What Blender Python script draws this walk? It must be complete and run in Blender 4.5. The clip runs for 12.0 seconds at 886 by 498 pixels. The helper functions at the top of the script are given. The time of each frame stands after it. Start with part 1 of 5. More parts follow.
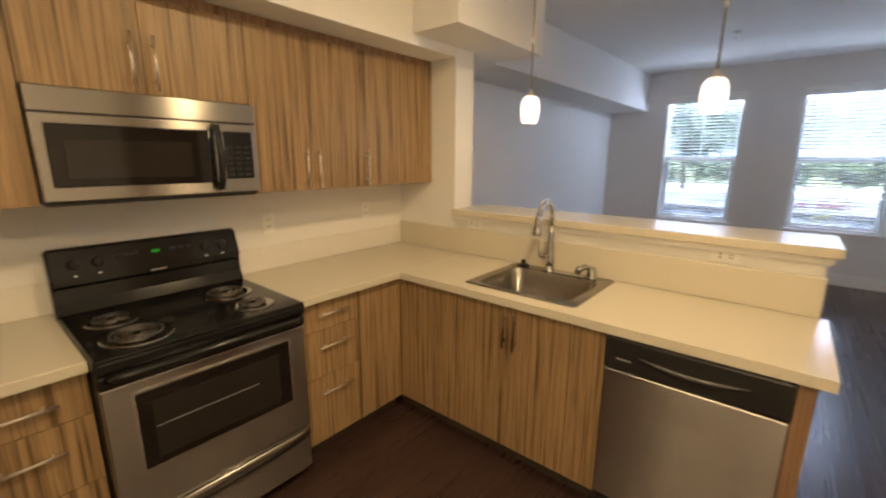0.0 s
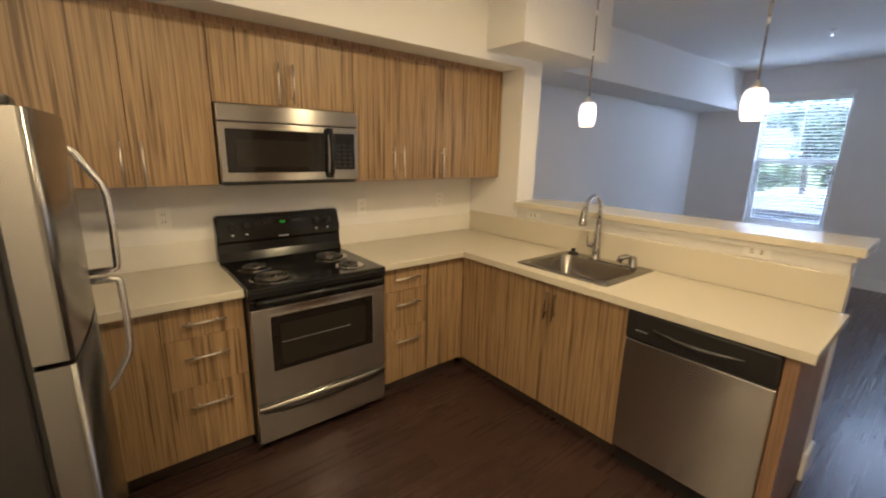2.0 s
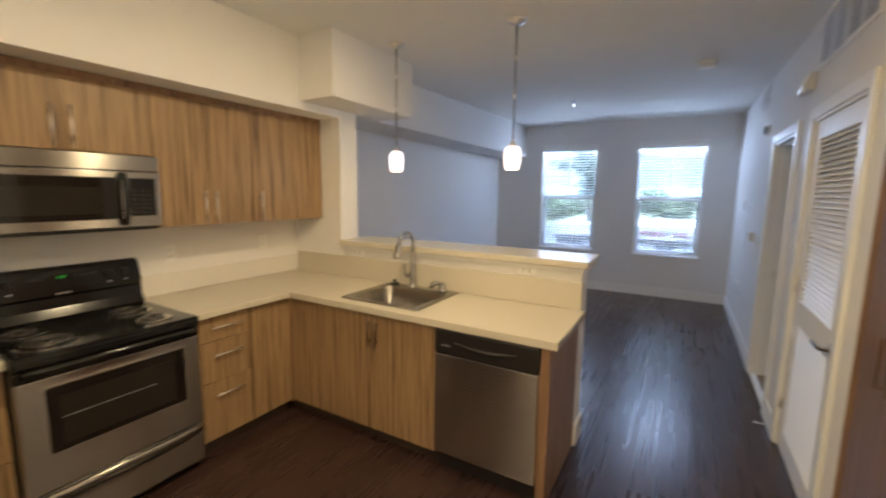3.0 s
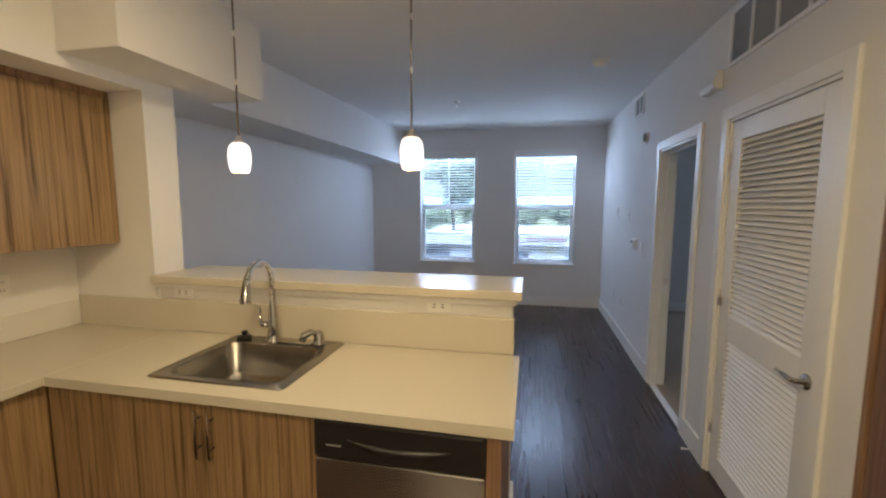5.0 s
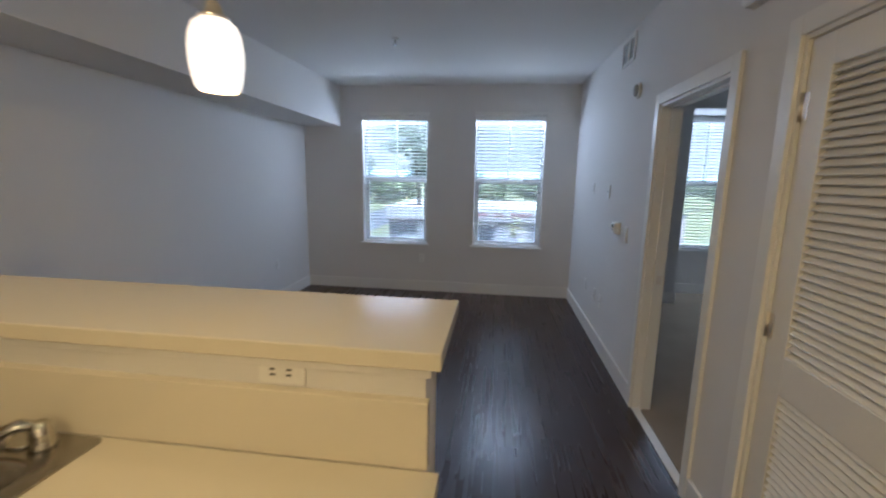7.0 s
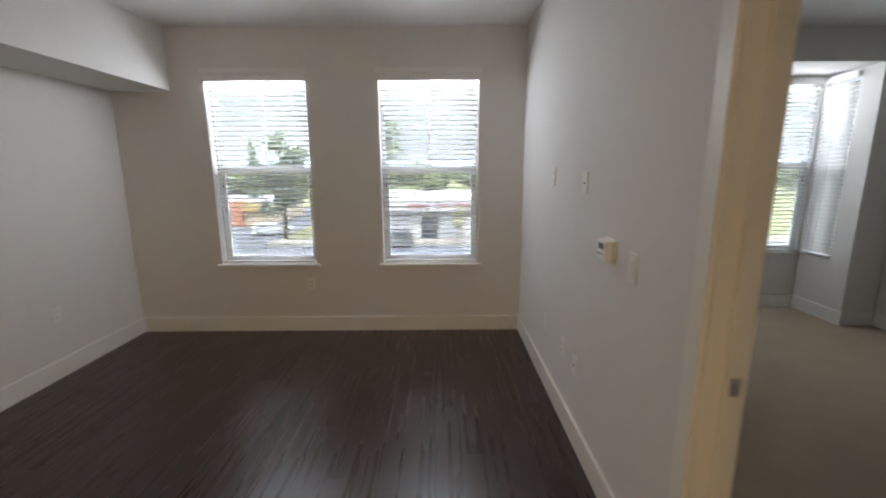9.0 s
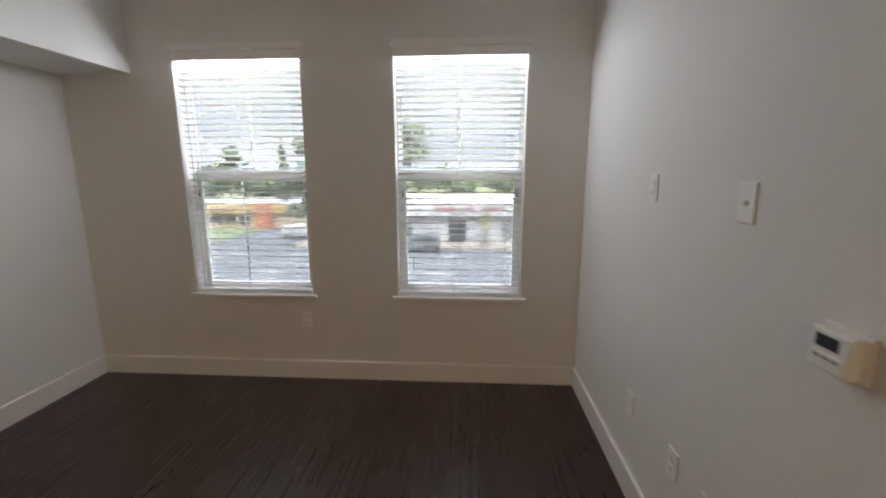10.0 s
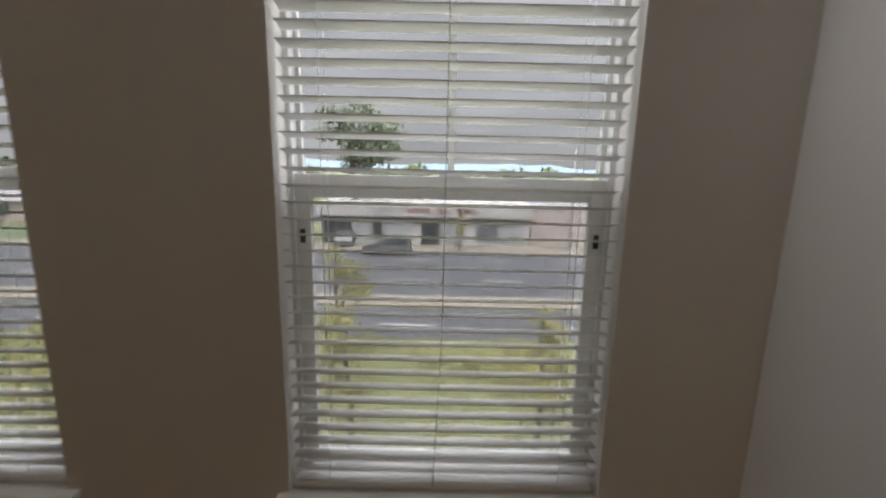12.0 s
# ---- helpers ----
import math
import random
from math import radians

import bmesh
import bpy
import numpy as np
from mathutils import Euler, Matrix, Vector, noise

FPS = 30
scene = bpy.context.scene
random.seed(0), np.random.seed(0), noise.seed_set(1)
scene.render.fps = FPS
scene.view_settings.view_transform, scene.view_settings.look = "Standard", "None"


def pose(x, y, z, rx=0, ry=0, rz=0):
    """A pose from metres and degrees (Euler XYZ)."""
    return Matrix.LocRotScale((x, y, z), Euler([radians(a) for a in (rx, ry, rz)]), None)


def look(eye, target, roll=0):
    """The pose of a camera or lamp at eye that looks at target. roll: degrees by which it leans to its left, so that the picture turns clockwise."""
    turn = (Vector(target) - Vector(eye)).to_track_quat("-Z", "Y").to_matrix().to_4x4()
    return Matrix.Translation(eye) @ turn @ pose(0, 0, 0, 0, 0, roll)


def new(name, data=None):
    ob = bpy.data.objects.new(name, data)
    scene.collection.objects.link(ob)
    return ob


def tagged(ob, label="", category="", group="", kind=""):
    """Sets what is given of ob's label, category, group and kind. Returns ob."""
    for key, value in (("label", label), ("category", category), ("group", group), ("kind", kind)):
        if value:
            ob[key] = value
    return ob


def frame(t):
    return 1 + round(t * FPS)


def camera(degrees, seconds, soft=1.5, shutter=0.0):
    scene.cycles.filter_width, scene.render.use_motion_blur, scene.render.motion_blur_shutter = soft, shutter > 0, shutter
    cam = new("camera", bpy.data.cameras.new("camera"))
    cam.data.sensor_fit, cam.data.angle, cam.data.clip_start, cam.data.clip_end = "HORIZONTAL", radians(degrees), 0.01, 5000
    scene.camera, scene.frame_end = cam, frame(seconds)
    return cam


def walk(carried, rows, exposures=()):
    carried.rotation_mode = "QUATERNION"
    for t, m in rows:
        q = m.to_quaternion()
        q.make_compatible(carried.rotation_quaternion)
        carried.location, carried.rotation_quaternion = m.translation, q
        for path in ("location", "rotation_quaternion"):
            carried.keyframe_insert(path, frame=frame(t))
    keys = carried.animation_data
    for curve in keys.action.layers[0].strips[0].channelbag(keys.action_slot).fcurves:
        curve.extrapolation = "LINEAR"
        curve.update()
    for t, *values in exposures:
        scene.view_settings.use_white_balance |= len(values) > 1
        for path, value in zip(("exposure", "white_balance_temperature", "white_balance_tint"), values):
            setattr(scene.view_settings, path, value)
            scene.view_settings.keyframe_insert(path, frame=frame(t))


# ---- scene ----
cam = camera(93.6, 12.0, soft=2.15, shutter=0.4)
PATH = [
    (0, (2.333, -2.285, 1.570), (1.085, -0.783, 1.139), 0.3),
    (0.5, (2.413, -2.154, 1.574), (0.894, -0.934, 1.123), 2.2),
    (1, (2.487, -2.157, 1.592), (0.912, -1.008, 1.144), 1.4),
    (1.5, (2.599, -2.361, 1.568), (1.053, -1.189, 1.084), 0.5),
    (2, (2.734, -2.534, 1.586), (1.224, -1.303, 1.131), 1.3),
    (2.5, (2.885, -2.629, 1.607), (1.515, -1.217, 1.250), 1.4),
    (3, (2.998, -2.579, 1.624), (2.011, -0.861, 1.353), 0.8),
    (3.5, (2.918, -2.474, 1.633), (2.297, -0.584, 1.429), 0.4),
    (3.7, (2.893, -2.404, 1.640), (2.351, -0.487, 1.445), 0.4),
    (5.3, (2.458, -1.766, 1.607), (2.131, 0.194, 1.379), -0.3),
    (5.5, (2.395, -1.677, 1.606), (2.156, 0.294, 1.363), -0.8),
    (6, (2.352, -1.457, 1.617), (2.248, 0.522, 1.344), -1.5),
    (6.5, (2.494, -1.169, 1.598), (2.291, 0.801, 1.320), 0.5),
    (7, (2.637, -0.862, 1.590), (2.388, 1.094, 1.255), 1.1),
    (7.2, (2.674, -0.692, 1.560), (2.455, 1.265, 1.211), 1.3),
    (8.8, (2.906, 0.713, 1.549), (2.932, 2.676, 1.162), 0.2),
    (9, (2.884, 0.910, 1.573), (2.890, 2.874, 1.194), -0.3),
    (9.5, (2.853, 1.386, 1.556), (2.803, 3.354, 1.206), -0.5),
    (10, (2.843, 1.874, 1.585), (2.721, 3.837, 1.220), -0.1),
    (10.5, (2.830, 2.369, 1.610), (2.777, 4.330, 1.221), 1.0),
    (11, (2.831, 2.854, 1.597), (2.781, 4.812, 1.195), 0.6),
    (11.2, (2.822, 3.053, 1.636), (2.773, 5.007, 1.211), 0.7),
    (11.5, (2.823, 3.322, 1.614), (2.753, 5.281, 1.217), 0.5),
    (11.8, (2.781, 3.596, 1.590), (2.741, 5.564, 1.229), 0.9),
    (12, (2.751, 3.768, 1.616), (2.760, 5.734, 1.249), 1.3),
]
EXPOSURES = [(0.0, 2.55, 5000, 15), (1.5, 2.58, 4750, 14), (2.5, 2.55, 4600, 14), (3.5, 2.52, 4650, 13), (5.5, 2.22, 4650, 12), (7.0, 2.1, 4800, 11), (8.8, 2.2, 5900, 12), (9.5, 2.25, 6100, 13), (10.5, 1.75, 6150, 13), (11.3, 1.35, 6300, 14), (12.0, 0.86, 6700, 14)]
walk(cam, [(t, look(eye, target, roll)) for t, eye, target, roll in PATH], EXPOSURES)

# ---- light ----
world = bpy.data.worlds.new("overcast_sky")
scene.world = world
world.use_nodes = True
wn, wl = world.node_tree.nodes, world.node_tree.links
wn.clear()
w_out = wn.new("ShaderNodeOutputWorld")
w_bg = wn.new("ShaderNodeBackground")
w_sky = wn.new("ShaderNodeTexSky")
w_sky.sky_type, w_sky.sun_disc = "NISHITA", False
w_sky.sun_elevation, w_sky.sun_rotation = radians(50), radians(150)
w_mix = wn.new("ShaderNodeMix")
w_mix.data_type = "RGBA"
w_noise = wn.new("ShaderNodeTexNoise")
w_map = wn.new("ShaderNodeMapping")
w_map.inputs["Scale"].default_value = (1.2, 1.2, 5.0)
w_co = wn.new("ShaderNodeTexCoord")
w_noise.inputs["Scale"].default_value = 2.2
w_noise.inputs["Detail"].default_value = 6
w_ramp = wn.new("ShaderNodeValToRGB")
w_ramp.color_ramp.elements[0].color = (9.8, 10.1, 10.5, 1)
w_ramp.color_ramp.elements[1].color = (13.0, 13.2, 13.4, 1)
w_ramp.color_ramp.elements[0].position, w_ramp.color_ramp.elements[1].position = 0.35, 0.62
w_mix.inputs[0].default_value = 0.85
wl.new(w_co.outputs["Generated"], w_map.inputs[0])
wl.new(w_map.outputs[0], w_noise.inputs["Vector"])
wl.new(w_noise.outputs["Fac"], w_ramp.inputs[0])
wl.new(w_sky.outputs[0], w_mix.inputs[6])
wl.new(w_ramp.outputs[0], w_mix.inputs[7])
w_sep = wn.new("ShaderNodeSeparateXYZ")
wl.new(w_co.outputs["Generated"], w_sep.inputs[0])
w_grad = wn.new("ShaderNodeValToRGB")
rise = w_grad.color_ramp.elements
rise[0].position, rise[0].color = 0.0, (0.235, 0.235, 0.235, 1)
rise[1].position, rise[1].color = 0.72, (3.2, 3.2, 3.2, 1)
low = rise.new(0.34)
low.color = (0.33, 0.33, 0.33, 1)
wl.new(w_sep.outputs["Z"], w_grad.inputs[0])
w_scale = wn.new("ShaderNodeVectorMath")
w_scale.operation = "SCALE"
wl.new(w_mix.outputs[2], w_scale.inputs[0])
wl.new(w_grad.outputs[0], w_scale.inputs["Scale"])
wl.new(w_scale.outputs[0], w_bg.inputs[0])
wl.new(w_bg.outputs[0], w_out.inputs[0])
w_bg.inputs["Strength"].default_value = 0.15

sun = new("sun", bpy.data.lights.new("sun", "SUN"))
sun.data.energy, sun.data.angle, sun.data.color = 1.5, radians(12), (1.0, 0.96, 0.9)
sun.matrix_world = look((0, 0, 60), (14, 30, 0))

PENDANT_WATTS = 0.4
KITCHEN_WATTS = 3.1
HALL_WATTS = 6.2
WARM = (1.0, 0.63, 0.225)
SKY_WATTS = 2.0


# ---- materials ----
def material(name, color, rough=0.5, metal=0.0, vary=0.08, scale=6.0, stretch=(1, 1, 1), bump=0.0, fine=60.0, rough_vary=0.08, coat=0.0, brushed=0.0):
    """A principled surface with colour and roughness that vary at a coarse and a fine scale."""
    m = bpy.data.materials.new(name)
    m.use_nodes = True
    n, l = m.node_tree.nodes, m.node_tree.links
    b = n["Principled BSDF"]
    b.inputs["Metallic"].default_value = metal
    b.inputs["Coat Weight"].default_value = coat
    if brushed:
        tan = n.new("ShaderNodeTangent")
        tan.direction_type, tan.axis = "RADIAL", "Z"
        l.new(tan.outputs[0], b.inputs["Tangent"])
        b.inputs["Anisotropic"].default_value = brushed
        b.inputs["Anisotropic Rotation"].default_value = 0.25
    co, mp = n.new("ShaderNodeTexCoord"), n.new("ShaderNodeMapping")
    mp.inputs["Scale"].default_value = stretch
    l.new(co.outputs["Object"], mp.inputs[0])
    a, c = n.new("ShaderNodeTexNoise"), n.new("ShaderNodeTexNoise")
    a.inputs["Scale"].default_value, a.inputs["Detail"].default_value = scale, 5
    c.inputs["Scale"].default_value, c.inputs["Detail"].default_value = fine, 3
    l.new(mp.outputs[0], a.inputs["Vector"])
    l.new(mp.outputs[0], c.inputs["Vector"])
    add = n.new("ShaderNodeMath")
    add.operation = "ADD"
    l.new(a.outputs["Fac"], add.inputs[0])
    l.new(c.outputs["Fac"], add.inputs[1])
    ramp = n.new("ShaderNodeMapRange")
    ramp.inputs["From Min"].default_value, ramp.inputs["From Max"].default_value = 0.6, 1.4
    l.new(add.outputs[0], ramp.inputs["Value"])
    mix = n.new("ShaderNodeMix")
    mix.data_type = "RGBA"
    mix.inputs[6].default_value = (*[v * (1 - vary) for v in color], 1)
    mix.inputs[7].default_value = (*[min(1, v * (1 + vary)) for v in color], 1)
    l.new(ramp.outputs[0], mix.inputs[0])
    l.new(mix.outputs[2], b.inputs["Base Color"])
    rr = n.new("ShaderNodeMapRange")
    rr.inputs["To Min"].default_value, rr.inputs["To Max"].default_value = max(0.02, rough - rough_vary), min(1, rough + rough_vary)
    l.new(ramp.outputs[0], rr.inputs["Value"])
    l.new(rr.outputs[0], b.inputs["Roughness"])
    if bump:
        bp = n.new("ShaderNodeBump")
        bp.inputs["Strength"].default_value, bp.inputs["Distance"].default_value = bump, 0.002
        l.new(c.outputs["Fac"], bp.inputs["Height"])
        l.new(bp.outputs[0], b.inputs["Normal"])
    return m


def zebra_wood(name, light, dark, across):
    """Striped laminate: long upright grain whose stripes run across the given axis."""
    m = bpy.data.materials.new(name)
    m.use_nodes = True
    n, l = m.node_tree.nodes, m.node_tree.links
    b = n["Principled BSDF"]
    co, mp, inf = n.new("ShaderNodeTexCoord"), n.new("ShaderNodeMapping"), n.new("ShaderNodeObjectInfo")
    mp.inputs["Scale"].default_value = (1, 1, 0.026) if across != "z" else (1, 0.07, 1)
    l.new(co.outputs["Object"], mp.inputs[0])
    shift = n.new("ShaderNodeVectorMath")
    shift.operation = "MULTIPLY_ADD"
    shift.inputs[1].default_value = (7, 7, 1.3)
    l.new(inf.outputs["Random"], shift.inputs[0])
    l.new(mp.outputs[0], shift.inputs[2])
    big, thin = n.new("ShaderNodeTexNoise"), n.new("ShaderNodeTexNoise")
    big.inputs["Scale"].default_value, big.inputs["Detail"].default_value, big.inputs["Distortion"].default_value = 56, 4, 0.3
    thin.inputs["Scale"].default_value, thin.inputs["Detail"].default_value = 120, 4
    l.new(shift.outputs[0], big.inputs["Vector"])
    l.new(shift.outputs[0], thin.inputs["Vector"])
    r = n.new("ShaderNodeValToRGB")
    e = r.color_ramp.elements
    e[0].position, e[0].color = 0.34, (*dark, 1)
    e[1].position, e[1].color = 0.62, (*light, 1)
    mid = e.new(0.43)
    mid.color = (*[0.35 * d + 0.65 * g for d, g in zip(dark, light)], 1)
    l.new(big.outputs["Fac"], r.inputs[0])
    mix = n.new("ShaderNodeMix")
    mix.data_type, mix.blend_type = "RGBA", "MULTIPLY"
    mix.inputs[0].default_value = 0.55
    tr = n.new("ShaderNodeMapRange")
    tr.inputs["From Min"].default_value, tr.inputs["From Max"].default_value = 0.36, 0.52
    tr.inputs["To Min"].default_value = 0.45
    l.new(thin.outputs["Fac"], tr.inputs["Value"])
    l.new(r.outputs[0], mix.inputs[6])
    l.new(tr.outputs[0], mix.inputs[7])
    l.new(mix.outputs[2], b.inputs["Base Color"])
    b.inputs["Roughness"].default_value = 0.42
    bp = n.new("ShaderNodeBump")
    bp.inputs["Strength"].default_value, bp.inputs["Distance"].default_value = 0.15, 0.001
    l.new(thin.outputs["Fac"], bp.inputs["Height"])
    l.new(bp.outputs[0], b.inputs["Normal"])
    return m


def insect_mesh():
    """Fine grey fibreglass mesh: mostly holes."""
    m = bpy.data.materials.new("insect_mesh")
    m.use_nodes = True
    n, l = m.node_tree.nodes, m.node_tree.links
    mix, hole, yarn = n.new("ShaderNodeMixShader"), n.new("ShaderNodeBsdfTransparent"), n.new("ShaderNodeBsdfDiffuse")
    yarn.inputs["Color"].default_value = (0.62, 0.62, 0.63, 1)
    mix.inputs[0].default_value = 0.30
    l.new(hole.outputs[0], mix.inputs[1])
    l.new(yarn.outputs[0], mix.inputs[2])
    l.new(mix.outputs[0], n["Material Output"].inputs[0])
    return m


def plank_material():
    """Near-black wood-look plank: grain along the plank, tone by plank."""
    m = bpy.data.materials.new("dark_plank")
    m.use_nodes = True
    n, l = m.node_tree.nodes, m.node_tree.links
    b = n["Principled BSDF"]
    b.inputs["Specular IOR Level"].default_value = 0.55
    co, mp, inf = n.new("ShaderNodeTexCoord"), n.new("ShaderNodeMapping"), n.new("ShaderNodeObjectInfo")
    mp.inputs["Scale"].default_value = (1, 0.025, 1)
    l.new(co.outputs["Object"], mp.inputs[0])
    shift = n.new("ShaderNodeVectorMath")
    shift.operation = "MULTIPLY_ADD"
    shift.inputs[1].default_value = (5, 5, 5)
    l.new(inf.outputs["Random"], shift.inputs[0])
    l.new(mp.outputs[0], shift.inputs[2])
    g, s = n.new("ShaderNodeTexNoise"), n.new("ShaderNodeTexNoise")
    g.inputs["Scale"].default_value, g.inputs["Detail"].default_value = 42, 1
    s.inputs["Scale"].default_value, s.inputs["Detail"].default_value = 3, 4
    l.new(shift.outputs[0], g.inputs["Vector"])
    geo = n.new("ShaderNodeNewGeometry")
    l.new(geo.outputs["Position"], s.inputs["Vector"])
    r = n.new("ShaderNodeValToRGB")
    e = r.color_ramp.elements
    e[0].position, e[0].color = 0.35, (0.039, 0.0215, 0.0168, 1)
    e[1].position, e[1].color = 0.72, (0.043, 0.0243, 0.0191, 1)
    l.new(g.outputs["Fac"], r.inputs[0])
    tone = n.new("ShaderNodeMapRange")
    tone.inputs["To Min"].default_value, tone.inputs["To Max"].default_value = 0.92, 1.08
    l.new(inf.outputs["Random"], tone.inputs["Value"])
    mix = n.new("ShaderNodeVectorMath")
    mix.operation = "SCALE"
    l.new(r.outputs[0], mix.inputs[0])
    l.new(tone.outputs[0], mix.inputs["Scale"])
    l.new(mix.outputs[0], b.inputs["Base Color"])
    rr = n.new("ShaderNodeMapRange")
    rr.inputs["From Min"].default_value, rr.inputs["From Max"].default_value = 0.3, 0.7
    rr.inputs["To Min"].default_value, rr.inputs["To Max"].default_value = 0.25, 0.312
    wide = n.new("ShaderNodeTexNoise")
    wide.inputs["Scale"].default_value, wide.inputs["Detail"].default_value = 34, 1
    l.new(shift.outputs[0], wide.inputs["Vector"])
    blend = n.new("ShaderNodeMath")
    blend.operation = "MULTIPLY_ADD"
    blend.inputs[1].default_value = 0.7
    scuff = n.new("ShaderNodeMath")
    scuff.operation = "MULTIPLY"
    scuff.inputs[1].default_value = 0.3
    l.new(s.outputs["Fac"], scuff.inputs[0])
    l.new(wide.outputs["Fac"], blend.inputs[0])
    l.new(scuff.outputs[0], blend.inputs[2])
    l.new(blend.outputs[0], rr.inputs["Value"])
    l.new(rr.outputs[0], b.inputs["Roughness"])
    return m


def glowing(name, color, strength):
    m = bpy.data.materials.new(name)
    m.use_nodes = True
    b = m.node_tree.nodes["Principled BSDF"]
    b.inputs["Base Color"].default_value = (*color, 1)
    b.inputs["Roughness"].default_value = 0.3
    b.inputs["Emission Color"].default_value = (*color, 1)
    b.inputs["Emission Strength"].default_value = strength
    return m


def clear_glass():
    m = bpy.data.materials.new("window_glass")
    m.use_nodes = True
    b = m.node_tree.nodes["Principled BSDF"]
    b.inputs["Base Color"].default_value = (0.535, 0.55, 0.557, 1)
    b.inputs["Roughness"].default_value = 0.0
    b.inputs["Transmission Weight"].default_value = 1.0
    b.inputs["IOR"].default_value = 1.05
    return m


WALL = material("wall_paint", (0.80, 0.785, 0.765), 0.75, vary=0.02, scale=1.5, fine=220, bump=0.12)
CEIL = material("ceiling_paint", (0.84, 0.83, 0.81), 0.85, vary=0.02, scale=1.5, fine=160, bump=0.2)
TRIM = material("trim_paint", (0.87, 0.86, 0.83), 0.4, vary=0.02, scale=3, fine=90, bump=0.03)
QUARTZ = material("countertop_white", (0.61, 0.565, 0.45), 0.18, vary=0.008, scale=40, fine=300, rough_vary=0.003)
SPLASH = material("backsplash_white", (0.77, 0.745, 0.69), 0.25, vary=0.02, scale=10, fine=200, rough_vary=0.05)
WOOD = zebra_wood("zebra_laminate", (0.378, 0.250, 0.113), (0.135, 0.080, 0.033), "xy")
WOOD_EDGE = zebra_wood("zebra_laminate_edge", (0.32, 0.195, 0.10), (0.17, 0.095, 0.047), "xy")
PANTRY = zebra_wood("pantry_laminate", (0.25, 0.160, 0.108), (0.165, 0.102, 0.066), "xy")
CARCASS = material("cabinet_body", (0.33, 0.19, 0.09), 0.6, vary=0.1, stretch=(1, 1, 0.1), scale=20)
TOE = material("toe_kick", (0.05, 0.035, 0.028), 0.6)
STEEL = material("brushed_steel", (0.54, 0.515, 0.475), 0.25, metal=1.0, vary=0.03, scale=3, fine=220, stretch=(0.03, 0.03, 1), rough_vary=0.012, brushed=0.97)
# brushed steel with the refrigerator fronts' dimmer light put into its colour
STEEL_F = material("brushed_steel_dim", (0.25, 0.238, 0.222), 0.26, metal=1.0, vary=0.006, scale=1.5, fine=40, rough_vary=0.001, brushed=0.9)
STEEL_V = material("brushed_steel_upright", (0.72, 0.69, 0.65), 0.24, metal=1.0, vary=0.03, scale=3, fine=220, stretch=(0.03, 0.03, 1), rough_vary=0.012, brushed=0.97)
SINK = material("sink_steel", (0.38, 0.362, 0.333), 0.24, metal=1.0, vary=0.03, scale=8, fine=60, rough_vary=0.03)
NICKEL = material("satin_nickel", (0.82, 0.78, 0.72), 0.36, metal=1.0, vary=0.04)
CHROME = material("chrome", (0.52, 0.51, 0.49), 0.06, metal=1.0, vary=0.03, rough_vary=0.03)
ROD = material("polished_rod", (0.36, 0.33, 0.29), 0.2, metal=1.0, vary=0.05)
BRONZE = material("dark_nickel", (0.22, 0.17, 0.12), 0.35, metal=1.0, vary=0.08)
PULL = material("satin_bronze", (0.31, 0.23, 0.16), 0.4, metal=1.0, vary=0.06)
BLACK = material("black_enamel", (0.010, 0.010, 0.011), 0.12, vary=0.2, rough_vary=0.05)
BLACK_P = material("black_plastic", (0.018, 0.017, 0.017), 0.35, vary=0.15, rough_vary=0.08)
BLACK_M = material("black_textured_side", (0.014, 0.012, 0.012), 0.5, vary=0.2, bump=0.2, fine=300)
OVEN_GLASS = material("oven_glass", (0.012, 0.010, 0.009), 0.05, vary=0.1, rough_vary=0.02)
OVEN_IN = material("oven_window_screen", (0.022, 0.019, 0.016), 0.08, vary=0.1, rough_vary=0.03)
COIL = material("coil_iron", (0.09, 0.085, 0.08), 0.28, metal=0.6, vary=0.2)
WHITE_P = material("white_plastic", (0.88, 0.87, 0.84), 0.4, vary=0.02)
LCD = material("display_window", (0.045, 0.05, 0.075), 0.2, vary=0.05)
GREY_P = material("grey_plastic", (0.28, 0.28, 0.27), 0.4, vary=0.05)
SLAT = material("blind_white", (0.87, 0.87, 0.85), 0.45, vary=0.02, scale=12, stretch=(0.2, 1, 1))
VINYL = material("vinyl_white", (0.78, 0.79, 0.79), 0.35, vary=0.02)
CARPET = material("beige_carpet", (0.38, 0.31, 0.22), 0.95, vary=0.12, scale=3, fine=500, bump=0.8)
PLANK = plank_material()
JOINT = material("floor_joint", (0.006, 0.005, 0.005), 0.7)
GLASS = clear_glass()
SCREEN = insect_mesh()
SHADE = glowing("lit_opal_glass", (1.0, 0.80, 0.52), 0.30)
CEIL_LAMP = glowing("lit_diffuser", (1.0, 0.70, 0.40), 1.0)
GREEN_LED = glowing("green_digits", (0.10, 0.9, 0.05), 0.02)

# ---- shape helpers ----
ORG = {}


def box(bm, x0, x1, y0, y1, z0, z1, bevel=0.0):
    got = bmesh.ops.create_cube(bm, size=1.0, matrix=Matrix.Translation(((x0 + x1) / 2, (y0 + y1) / 2, (z0 + z1) / 2)) @ Matrix.Diagonal((x1 - x0, y1 - y0, z1 - z0, 1)))
    if bevel:
        edges = {e for v in got["verts"] for e in v.link_edges}
        bmesh.ops.bevel(bm, geom=list(edges), offset=bevel, segments=2, affect="EDGES", profile=0.5)
    return bm


def boxes(*rows, bevel=0.0):
    bm = bmesh.new()
    for r in rows:
        box(bm, *r, bevel=bevel)
    return bm


